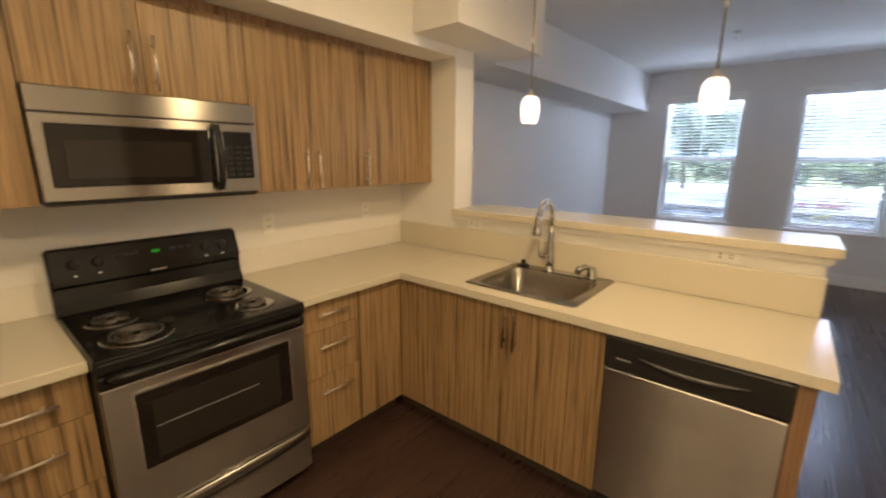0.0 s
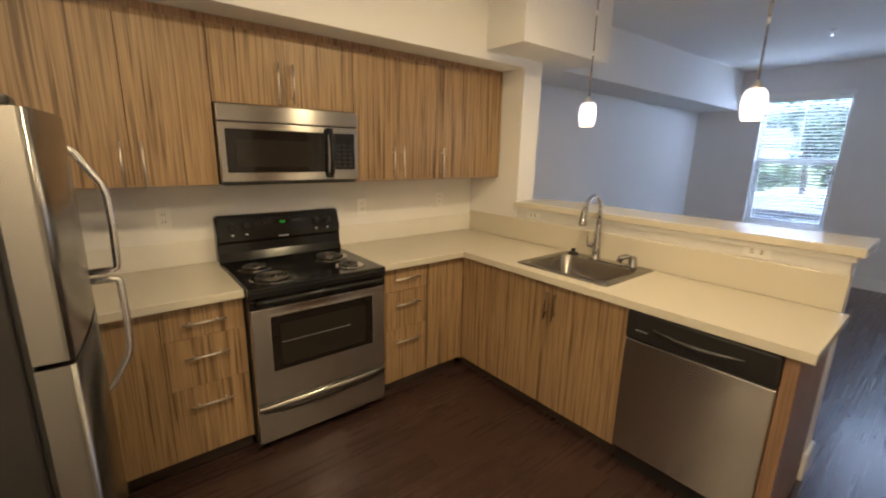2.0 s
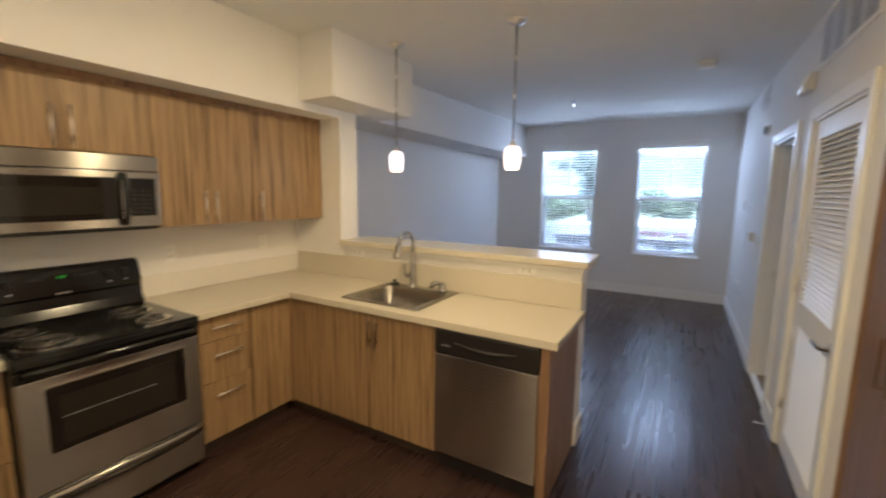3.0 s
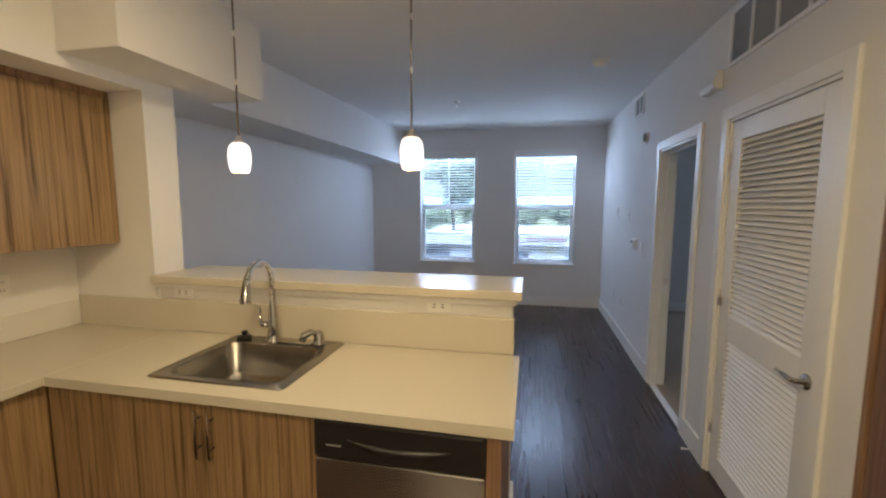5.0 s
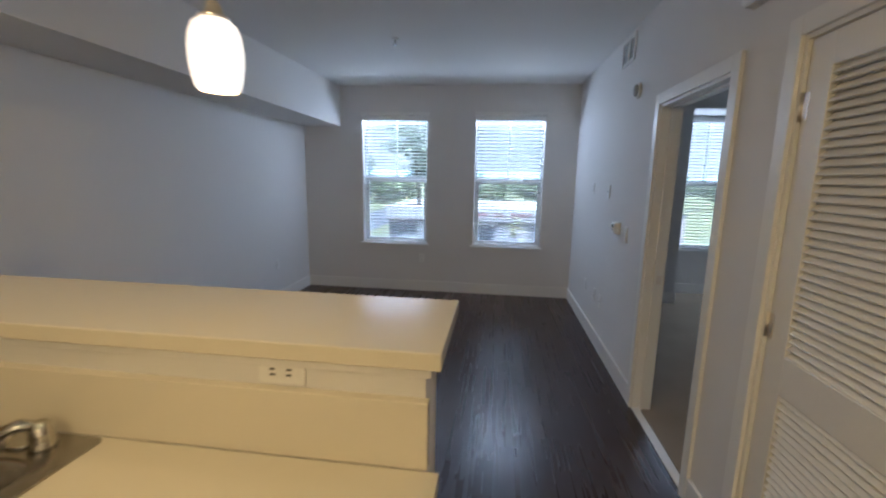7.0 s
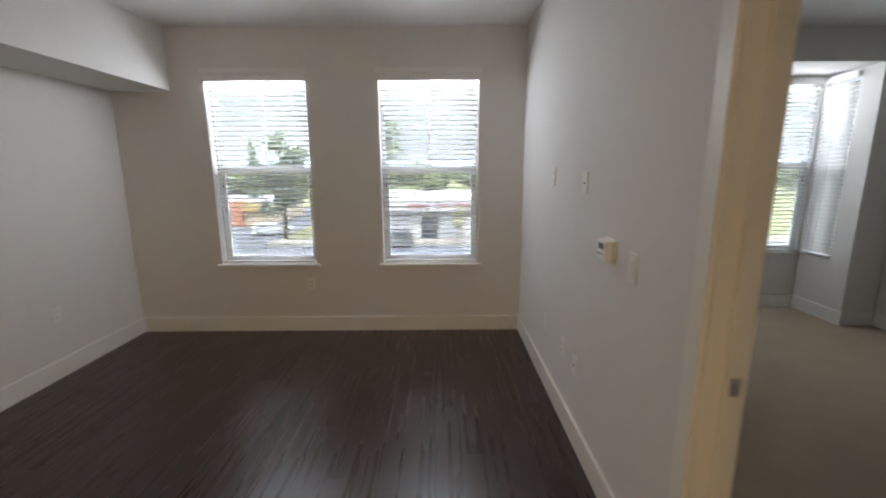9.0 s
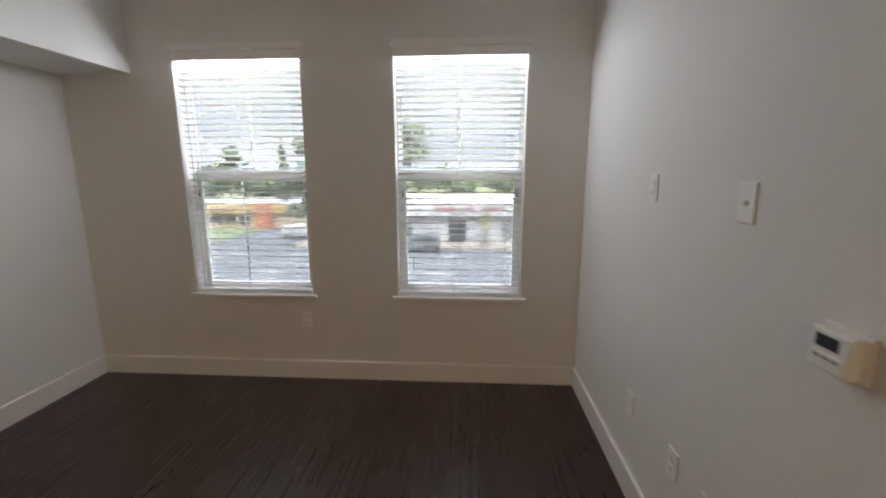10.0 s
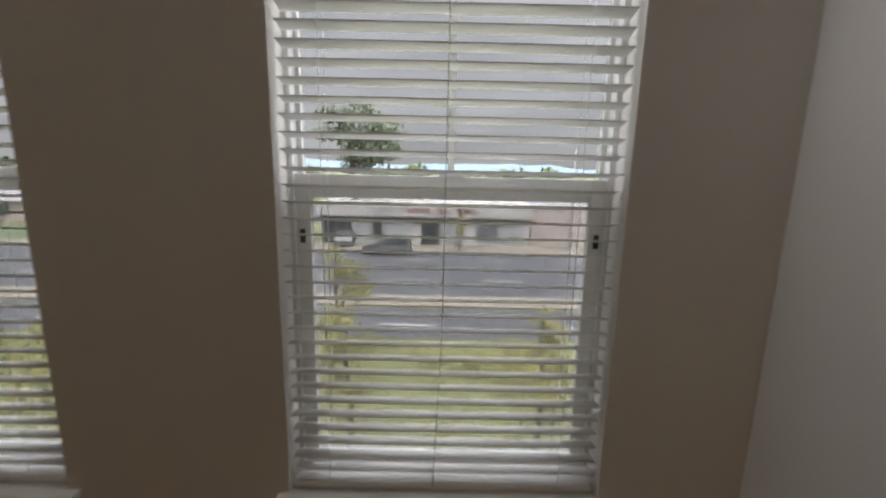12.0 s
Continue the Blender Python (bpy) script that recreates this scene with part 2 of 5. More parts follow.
def tube(bm, points, r, seg=10, closed_ends=True):
    """A round bar swept along points."""
    pts = [Vector([float(v) for v in p]) for p in points]
    rings = []
    up = None
    for i, p in enumerate(pts):
        d = (pts[min(i + 1, len(pts) - 1)] - pts[max(i - 1, 0)]).normalized()
        if up is None:
            up = d.orthogonal().normalized()
        up = (up - d * up.dot(d)).normalized()
        side = d.cross(up)
        rad = float(r[i] if isinstance(r, (list, tuple)) else r)
        rings.append([bm.verts.new(p + rad * (math.cos(a) * up + math.sin(a) * side)) for a in (2 * math.pi * k / seg for k in range(seg))])
    for a, b in zip(rings, rings[1:]):
        for k in range(seg):
            f = bm.faces.new((a[k], a[(k + 1) % seg], b[(k + 1) % seg], b[k]))
            f.smooth = True
    if closed_ends:
        bm.faces.new(rings[0][::-1])
        bm.faces.new(rings[-1])
    return bm


def lathe(bm, center, profile, seg=24, axis="z", cap=True):
    """A profile of (radius, height) turned round an axis through center."""
    c = Vector(center)
    rings = []
    for r, h in profile:
        ring = []
        for k in range(seg):
            a = 2 * math.pi * k / seg
            u, v = r * math.cos(a), r * math.sin(a)
            ring.append(bm.verts.new(c + Vector({"z": (u, v, h), "x": (h, u, v), "y": (v, h, u)}[axis])))
        rings.append(ring)
    for a, b in zip(rings, rings[1:]):
        for k in range(seg):
            f = bm.faces.new((a[k], a[(k + 1) % seg], b[(k + 1) % seg], b[k]))
            f.smooth = True
    if cap:
        bm.faces.new(rings[0][::-1])
        bm.faces.new(rings[-1])
    return bm


def thing(name, loc, label, category, group="", kind=""):
    ob = new(name)
    ob.empty_display_size = 0.1
    ob.location = loc
    ORG[ob] = Vector(loc)
    return tagged(ob, label, category, group, kind)


def part(name, bm, mat, parent=None, label=""):
    """Links a bmesh, built in world places, as one mesh under a thing or a part."""
    me = bpy.data.meshes.new(name)
    org = ORG.get(parent, Vector())
    bmesh.ops.translate(bm, verts=bm.verts, vec=-org)
    bmesh.ops.recalc_face_normals(bm, faces=bm.faces)
    bm.to_mesh(me)
    bm.free()
    me.materials.append(mat)
    ob = new(name, me)
    if parent:
        ob.parent = parent
        ORG[ob] = org
    if label:
        tagged(ob, label)
    return ob


def structure(name, bm, mat, label, category):
    return tagged(part(name, bm, mat), label, category, kind="structure")


def single(name, bm, mat, label, category, group=""):
    return tagged(part(name, bm, mat), label, category, group)


# ---- the plan, in metres ----
XR, YW, ZC = 3.645, 4.84, 2.80      # hall and living-room wall, window wall, ceiling
YB = -3.40                          # wall behind the refrigerator
WIN1, WIN2, WZ = (0.765, 1.673), (2.322, 3.227), (0.675, 2.41)
BED_X1, BED_Y0, BAY_Y = 7.22, 0.2, 5.46
BAY_X = (5.02, 6.88)
ZK = 2.705                          # ceiling over the kitchen, from which it rises slightly to the window wall


def ceiling_at(y):
    return ZK + (ZC - ZK) * max(0.0, y) / YW


# ---- structure ----
structure("wall_kitchen", boxes((-0.20, 0, YB, 0, 0, ZC)), WALL, "off-white painted kitchen wall behind range", "wall")
structure("wall_back", boxes((-0.20, XR + 0.12, YB - 0.12, YB, 0, ZC)), WALL, "off-white painted wall behind refrigerator", "wall")
structure("wall_living", boxes((-0.20, -0.07, 0.20, YW, 0, ZC)), WALL, "off-white painted living room side wall", "wall")
structure("wall_stub", boxes((-0.20, 0.537, 0.0, 0.20, 0, 2.27)), WALL, "off-white painted wall end beside the pass-through", "wall")
structure("wall_pony", boxes((0.537, 2.49, 0.025, 0.20, 0, 1.178)), WALL, "off-white low wall under the bar top", "wall")
structure("soffit", boxes((0, 0.535, YB, 0.0, 2.205, ZC)), WALL, "off-white painted soffit over the wall cabinets", "soffit")
structure("beam", boxes((-0.07, 0.46, 0.20, YW, 2.268, ZC), (0.0, 0.46, 0.0, 0.20, 2.271, ZC)), WALL, "off-white boxed beam along the living room wall", "beam")
structure("beam_box", boxes((0.5355, 0.865, -0.40, 0.0, 2.265, ZC), (0.4605, 0.865, 0.0, 0.56, 2.265, ZC)), WALL, "off-white boxed drop at the corner of the pass-through", "beam")
bm = bmesh.new()
profile = [(YB, ZK), (0.0, ZK), (YW, ZC), (YW, ZC + 0.15), (YB, ZC + 0.15)]
ends = [[bm.verts.new((x, y, z)) for y, z in profile] for x in (-0.19, XR + 0.11)]
for k in range(5):
    bm.faces.new((ends[0][k], ends[0][(k + 1) % 5], ends[1][(k + 1) % 5], ends[1][k]))
bm.faces.new(ends[0][::-1])
bm.faces.new(ends[1])
structure("ceiling", bm, CEIL, "white painted flat ceiling of kitchen and living room", "ceiling")


def wall_with_holes(name, axis, at, thick, span, height, holes, label):
    """A straight wall along an axis with rectangular openings (a0, a1, z0, z1)."""
    bm = bmesh.new()
    def put(a0, a1, z0, z1):
        if a1 - a0 > 1e-4 and z1 - z0 > 1e-4:
            if axis == "x":
                box(bm, a0, a1, at, at + thick, z0, z1)
            else:
                box(bm, at, at + thick, a0, a1, z0, z1)
    edge = span[0]
    for a0, a1, z0, z1 in sorted(holes):
        put(edge, a0, *height)
        put(a0, a1, height[0], z0)
        put(a0, a1, z1, height[1])
        edge = a1
    put(edge, span[1], *height)
    return structure(name, bm, WALL, label, "wall")


BDOOR, CDOOR, PAN = (1.205, 2.035), (-0.115, 0.775), (-1.035, -0.33)
wall_with_holes("wall_window", "x", YW, 0.20, (-0.20, XR + 0.12), (0, ZC), [(*WIN1, *WZ), (*WIN2, *WZ)], "off-white painted wall with two tall windows")
wall_with_holes("wall_hall", "y", XR, 0.12, (YB, YW), (0, ZC), [(*PAN, 0.0, 2.245), (*CDOOR, 0.0, 2.085), (*BDOOR, 0.0, 2.075)], "off-white painted wall with closet and bedroom doors")
structure("wall_closet", boxes((XR + 0.12, XR + 0.75, -1.2, -1.08, 0, ZC), (XR + 0.65, XR + 0.77, -1.08, 0.08, 0, ZC)), WALL, "plain wall closing the closet", "wall")
wall_with_holes("wall_bedroom_window", "x", 4.87, 0.12, (XR + 0.12, BED_X1), (0, ZC), [(*BAY_X, 0.0, 2.50)], "off-white painted bedroom wall open to the bay")
structure("wall_bedroom_side", boxes((BED_X1, BED_X1 + 0.12, BED_Y0, 4.99, 0, ZC)), WALL, "off-white painted bedroom side wall", "wall")
structure("wall_bedroom_back", boxes((XR + 0.12, BED_X1 + 0.12, BED_Y0 - 0.12, BED_Y0, 0, ZC)), WALL, "off-white painted bedroom back wall", "wall")
structure("ceiling_bedroom", boxes((XR + 0.12, BED_X1 + 0.12, -1.2, 4.99, ZC, ZC + 0.15)), CEIL, "white painted bedroom ceiling", "ceiling")
structure("beam_bedroom", boxes((6.93, BED_X1, BED_Y0, 4.87, 2.50, ZC)), WALL, "off-white boxed beam along the bedroom side wall", "beam")
structure("ceiling_bay", boxes((BAY_X[0] - 0.12, BAY_X[1] + 0.12, 4.99, BAY_Y + 0.12, 2.50, 2.62)), CEIL, "white lowered ceiling of the bay", "ceiling")
W3, W4, WS, BZ = (5.09, 5.95), (6.05, 6.86), (5.08, 5.43), (0.64, 2.47)
wall_with_holes("wall_bay", "x", BAY_Y, 0.12, (BAY_X[0] - 0.12, BAY_X[1] + 0.12), (0, 2.5), [(*W3, *BZ), (*W4, *BZ)], "off-white painted bay wall with windows")
wall_with_holes("wall_bay_return", "y", BAY_X[1], 0.12, (4.99, BAY_Y), (0, 2.5), [(*WS, *BZ)], "off-white painted bay return with narrow window")
structure("wall_bay_other", boxes((BAY_X[0] - 0.12, BAY_X[0], 4.99, BAY_Y, 0, 2.5)), WALL, "off-white painted bay return", "wall")
structure("floor_bedroom", boxes((XR + 0.06, BED_X1 + 0.12, BED_Y0 - 0.12, 4.99, -0.2, 0.004), (BAY_X[0] - 0.12, BAY_X[1] + 0.12, 4.99, BAY_Y + 0.12, -0.2, 0.004)), CARPET, "beige cut-pile carpet in the bedroom", "carpet")
FLOOR = structure("floor", boxes((-0.20, XR + 0.059, YB - 0.12, YW + 0.2, -0.2, -0.004), (XR + 0.059, XR + 0.77, -1.2, 0.08, -0.2, -0.004)), JOINT, "near-black wood-look plank floor", "floor")


def baseboard(name, rows, label="white painted flat baseboard along the wall"):
    for r in rows:
        bm = boxes(r)
        edges = [e for e in bm.edges if all(abs(v.co.z - r[5]) < 1e-5 for v in e.verts)]
        bmesh.ops.bevel(bm, geom=edges, offset=0.004, segments=2, affect="EDGES")
        structure(name, bm, TRIM, label, "baseboard")


BH, BT = 0.145, 0.016
baseboard("baseboard", [
    (-0.07, XR - BT, YW - BT, YW, 0, BH), (XR - BT, XR, 2.105, YW, 0, BH), (XR - BT, XR, 0.85, 1.135, 0, BH), (-0.07, -0.07 + BT, 0.20 + BT, YW - BT, 0, BH),
    (XR - BT, XR, -0.326, -0.195, 0, BH), (XR - BT, XR, YB, -1.04, 0, BH), (-0.07, 2.49, 0.20, 0.20 + BT, 0, BH), (2.49, 2.49 + BT, 0.028, 0.20 + BT, 0, BH),
    (1.75, XR - BT, YB, YB + BT, 0, BH), (XR + 0.12, BAY_X[0], 4.87 - BT, 4.87, 0.004, BH), (BAY_X[1], BED_X1, 4.87 - BT, 4.87, 0.004, BH),
    (BAY_X[0], BAY_X[1], BAY_Y - BT, BAY_Y, 0.004, BH), (BAY_X[1] - BT, BAY_X[1], 4.87 - BT, BAY_Y - BT, 0.004, BH), (BAY_X[0], BAY_X[0] + BT, 4.87 - BT, BAY_Y - BT, 0.004, BH),
    (BED_X1 - BT, BED_X1, BED_Y0, 4.87 - BT, 0.004, BH)])


def casing(name, y0, y1, ztop, w=0.068, t=0.018):
    """Door lining and flat casing on the hall side."""
    ob = thing(name, (XR, y0, 0), "white painted flat door casing and lining", "door casing", kind="structure")
    part("side_casing", boxes((XR - t, XR, y0 - w, y0, 0, ztop + w), bevel=0.003), TRIM, ob)
    part("side_casing", boxes((XR - t, XR, y1, y1 + w, 0, ztop + w), bevel=0.003), TRIM, ob)
    part("head_casing", boxes((XR - t, XR, y0, y1, ztop, ztop + w), bevel=0.003), TRIM, ob)
    part("lining", boxes((XR - 0.004, XR + 0.124, y0, y0 + 0.016, 0, ztop - 0.016), (XR - 0.004, XR + 0.124, y1 - 0.016, y1, 0, ztop - 0.016), (XR - 0.004, XR + 0.124, y0, y1, ztop - 0.016, ztop)), TRIM, ob)
    part("stop", boxes((XR + 0.05, XR + 0.065, y0 + 0.016, y0 + 0.028, 0, ztop - 0.016), (XR + 0.05, XR + 0.065, y1 - 0.028, y1 - 0.016, 0, ztop - 0.016), (XR + 0.05, XR + 0.065, y0 + 0.016, y1 - 0.016, ztop - 0.028, ztop - 0.016)), TRIM, ob)
    return ob


bed_casing = casing("door_casing_1", *BDOOR, 2.075)
part("strike_plate", boxes((XR + 0.072, XR + 0.104, 2.0165, 2.019, 0.915, 0.975)), NICKEL, bed_casing, "satin nickel strike plate")
casing("door_casing_2", *CDOOR, 2.085)
structure("threshold", boxes((XR - 0.002, XR + 0.05, BDOOR[0], BDOOR[1], 0.0, 0.009), bevel=0.003), WHITE_P, "pale threshold strip between carpet and planks", "threshold")

# ---- kitchen cabinets ----
def bar_handle(parent, a, b, out, r=0.0048, mat=None, name="handle"):
    """A bar pull between two places, stood off the face by the vector out."""
    a, b, o = Vector(a), Vector(b), Vector(out)
    d = (b - a).normalized()
    bm = bmesh.new()
    tube(bm, [a + o - d * 0.012, b + o + d * 0.012], r, 10)
    for p in (a + d * 0.024, b - d * 0.024):
        tube(bm, [p, p + o], r * 0.8, 8)
    return part(name, bm, mat or NICKEL, parent)


def face(parent, name, axis, at, a0, a1, z0, z1, mat, gap=0.0015, thick=0.019):
    """A flat cabinet front with eased edges. axis x: it looks along +x at x = at; axis y: along -y at y = at."""
    if axis == "x":
        r = (at - thick, at, a0 + gap, a1 - gap, z0 + gap, z1 - gap)
    else:
        r = (a0 + gap, a1 - gap, at, at + thick, z0 + gap, z1 - gap)
    return part(name, boxes(r, bevel=0.0012), mat, parent)


UF, UB0, UT0 = 0.325, 1.393, 2.165       # face, underside and top of the wall cabinets


def wall_cabinet(y0, y1, z0, doors, handles, hz, label):
    ob = thing("wall_cabinet", (0, (y0 + y1) / 2, z0), label, "cabinet", "wall cabinets over the counter")
    part("body", boxes((0.002, UF - 0.020, y0 + 0.001, y1 - 0.001, z0 + 0.002, UT0 + 0.036)), CARCASS, ob)
    part("top_filler", boxes((UF - 0.0195, UF - 0.006, y0, y1, UT0 + 0.001, UT0 + 0.039)), WOOD_EDGE, ob)
    made = [face(ob, "door", "x", UF, a, b, z0, UT0, WOOD) for a, b in doors]
    for y, k in handles:
        bar_handle(made[k], (UF, y, hz[0]), (UF, y, hz[1]), (0.03, 0, 0))
    return ob


wall_cabinet(-2.80, -2.068, UB0, [(-2.80, -2.420), (-2.420, -2.068)], [(-2.460, 0), (-2.378, 1)], (1.408, 1.591), "striped tan wood wall cabinet with two tall doors")
wall_cabinet(-2.066, -1.298, 1.804, [(-2.066, -1.699), (-1.699, -1.298)], [(-1.742, 0), (-1.664, 1)], (1.830, 2.012), "short striped tan wood cabinet above the microwave")
wall_cabinet(-1.296, -0.662, UB0, [(-1.296, -0.980), (-0.980, -0.662)], [(-1.017, 0), (-0.943, 1)], (1.418, 1.600), "striped tan wood wall cabinet with two doors")
c = wall_cabinet(-0.660, -0.003, UB0, [(-0.660, -0.305)], [(-0.603, 0)], (1.416, 1.602), "striped tan wood corner wall cabinet with one door")
face(c, "filler_panel", "x", UF, -0.305, -0.003, UB0, UT0, WOOD)
wall_cabinet(-3.398, -2.802, UB0, [(-3.398, -2.802)], [], (1.4, 1.6), "striped tan wood wall cabinet near the refrigerator")

BF, BB, BTOP = 0.610, 0.092, 0.872       # face, underside and top of the base cabinets


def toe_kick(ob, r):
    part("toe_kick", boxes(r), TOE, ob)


def drawer_cabinet(y0, y1, dy0, dy1, splits, mid, pulls, label, panels=()):
    ob = thing("drawer_cabinet", (0, (y0 + y1) / 2, 0), label, "cabinet", "base cabinets")
    part("body", boxes((0.002, BF - 0.020, y0 + 0.001, y1 - 0.001, BB, BTOP)), CARCASS, ob)
    toe_kick(ob, (0.002, 0.55, y0 + 0.001, y1 - 0.001, 0, BB - 0.001))
    zs = [BTOP - 0.004, *splits, BB]
    for hi, lo, hz in zip(zs, zs[1:], pulls):
        d = face(ob, "drawer", "x", BF, dy0, dy1, lo, hi, WOOD)
        bar_handle(d, (BF, mid - 0.083, hz), (BF, mid + 0.083, hz), (0.024, 0, 0))
    for a, b in panels:
        face(ob, "panel", "x", BF, a, b, BB, BTOP - 0.004, WOOD)
    return ob


drawer_cabinet(-1.296, -0.612, -1.296, -0.936, (0.715, 0.460), -1.094, (0.800, 0.628, 0.375), "striped tan wood base cabinet with three drawers", [(-0.936, -0.612)])
drawer_cabinet(-2.74, -2.070, -2.425, -2.070, (0.712, 0.462), -2.248, (0.788, 0.618, 0.366), "striped tan wood base cabinet with three drawers beside the range", [(-2.74, -2.425)])
single("corner_cabinet", boxes((0.002, 0.585, -0.609, -0.003, BB, BTOP), (0.002, 0.50, -0.53, -0.003, 0, BB)), CARCASS, "brown corner cabinet body under the countertop", "cabinet")

sink_cab = thing("sink_cabinet", (1.25, -0.3, 0), "striped tan wood sink base cabinet with two doors", "cabinet", "base cabinets")
part("body", boxes((0.588, 1.828, -0.590, -0.003, BB, 0.70)), CARCASS, sink_cab)
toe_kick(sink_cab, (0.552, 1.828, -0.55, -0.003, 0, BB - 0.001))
face(sink_cab, "filler_panel", "y", -0.61, 0.612, 0.926, BB, BTOP - 0.004, WOOD)
for a, b, hx in ((0.926, 1.374, 1.346), (1.374, 1.676, 1.402)):
    d = face(sink_cab, "door", "y", -0.61, a, b, BB, BTOP - 0.004, WOOD)
    bar_handle(d, (hx, -0.61, 0.665), (hx, -0.61, 0.828), (0, -0.03, 0), mat=BRONZE)
face(sink_cab, "filler_panel", "y", -0.61, 1.676, 1.829, BB, BTOP - 0.004, WOOD)
single("end_panel", boxes((2.440, 2.488, -0.612, 0.022, 0.0, BTOP), bevel=0.001), WOOD_EDGE, "brown wood panel closing the counter's end", "panel")

pantry = thing("pantry_cabinet", (XR, -0.68, 0), "tall brown wood pantry cabinet set in the wall", "cabinet")
part("body", boxes((XR + 0.035, XR + 0.60, PAN[0] + 0.003, PAN[1] - 0.003, 0.0, 2.242)), CARCASS, pantry)
part("frame", boxes((XR + 0.002, XR + 0.034, PAN[0] + 0.001, PAN[0] + 0.022, 0.0, 2.243), (XR + 0.002, XR + 0.034, PAN[1] - 0.022, PAN[1] - 0.001, 0.0, 2.243), (XR + 0.002, XR + 0.034, PAN[0] + 0.022, PAN[1] - 0.022, 2.215, 2.243)), WOOD_EDGE, pantry)
for a, b, hy in ((PAN[0] + 0.024, -0.683, -0.724), (-0.683, PAN[1] - 0.024, -0.643)):
    for z0, z1, h0, h1 in ((0.10, 1.711, 0.968, 1.150), (1.715, 2.213, 1.750, 1.935)):
        d = part("door", boxes((XR + 0.013, XR + 0.034, a + 0.0015, b - 0.0015, z0, z1), bevel=0.0012), PANTRY, pantry)
        part("handle", boxes((XR - 0.030, XR - 0.020, hy - 0.006, hy + 0.006, h0, h1), (XR - 0.020, XR + 0.013, hy - 0.006, hy + 0.006, h0, h0 + 0.012), (XR - 0.020, XR + 0.013, hy - 0.006, hy + 0.006, h1 - 0.012, h1), bevel=0.0015), PULL, d, "square bronze pull")
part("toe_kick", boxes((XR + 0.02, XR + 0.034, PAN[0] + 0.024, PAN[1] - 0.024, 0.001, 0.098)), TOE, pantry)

# ---- countertop, splash and bar ----
ctr = thing("countertop", (0.6, -0.6, 0.874), "cream-white quartz countertop with a cut-out for the sink", "countertop")
SX0, SX1, SY0, SY1 = 1.050, 1.668, -0.562, -0.012
part("slab", boxes((0.0, 0.645, -1.300, 0.0, 0.874, 0.914), bevel=0.003), QUARTZ, ctr)
def slab_with_hole(xs, ys, z0, z1):
    """A slab of three by three fields with the middle one open."""
    bm = bmesh.new()
    lo, hi = ([[bm.verts.new((x, y, z)) for y in ys] for x in xs] for z in (z0, z1))
    for i in range(3):
        for j in range(3):
            if (i, j) != (1, 1):
                bm.faces.new((hi[i][j], hi[i + 1][j], hi[i + 1][j + 1], hi[i][j + 1]))
                bm.faces.new((lo[i][j], lo[i][j + 1], lo[i + 1][j + 1], lo[i + 1][j]))
    outer = [(i, 0) for i in range(3)] + [(3, j) for j in range(3)] + [(i, 3) for i in range(3, 0, -1)] + [(0, j) for j in range(3, 0, -1)]
    for ring in (outer, [(1, 1), (2, 1), (2, 2), (1, 2)]):
        for (a, b), (c, d) in zip(ring, ring[1:] + ring[:1]):
            bm.faces.new((lo[a][b], lo[c][d], hi[c][d], hi[a][b]))
    return bm


part("slab", slab_with_hole((0.646, SX0 + 0.02, SX1 - 0.02, 2.528), (-0.645, SY0 + 0.02, SY1 - 0.012, -0.0025), 0.874, 0.914), QUARTZ, ctr)
single("countertop", boxes((0.0, 0.645, -2.745, -2.068, 0.874, 0.914), bevel=0.003), QUARTZ, "cream-white quartz countertop beside the range", "countertop")
structure("backsplash", boxes((0.0, 0.007, -3.0, -0.012, 0.915, 1.055), bevel=0.002), SPLASH, "cream-white backsplash strip on the range wall", "backsplash")
structure("backsplash", boxes((0.0, 2.50, -0.002, 0.025, 0.915, 1.085), bevel=0.002), QUARTZ, "cream-white backsplash strip behind the sink", "backsplash")
single("bar_top", boxes((0.5385, 2.533, -0.035, 0.372, 1.180, 1.221), bevel=0.003), QUARTZ, "cream-white quartz raised bar top", "countertop")
structure("trim_bar", boxes((0.5385, 2.508, -0.006, 0.024, 1.148, 1.179), (2.491, 2.508, 0.024, 0.218, 1.148, 1.179), bevel=0.002), WALL, "off-white moulding under the bar top", "trim")

# ---- sink and taps ----
def rounded_rect(x0, x1, y0, y1, r, seg=5):
    pts = []
    for cx, cy, a0 in ((x1 - r, y1 - r, 0), (x0 + r, y1 - r, 90), (x0 + r, y0 + r, 180), (x1 - r, y0 + r, 270)):
        for k in range(seg + 1):
            a = radians(a0 + 90 * k / seg)
            pts.append((cx + r * math.cos(a), cy + r * math.sin(a)))
    return pts


def loft(bm, loops, fill_last=True):
    rings = [[bm.verts.new(p) for p in loop] for loop in loops]
    for a, b in zip(rings, rings[1:]):
        for k in range(len(a)):
            bm.faces.new((a[k], a[(k + 1) % len(a)], b[(k + 1) % len(a)], b[k])).smooth = True
    if fill_last:
        bm.faces.new(rings[-1])
    return bm


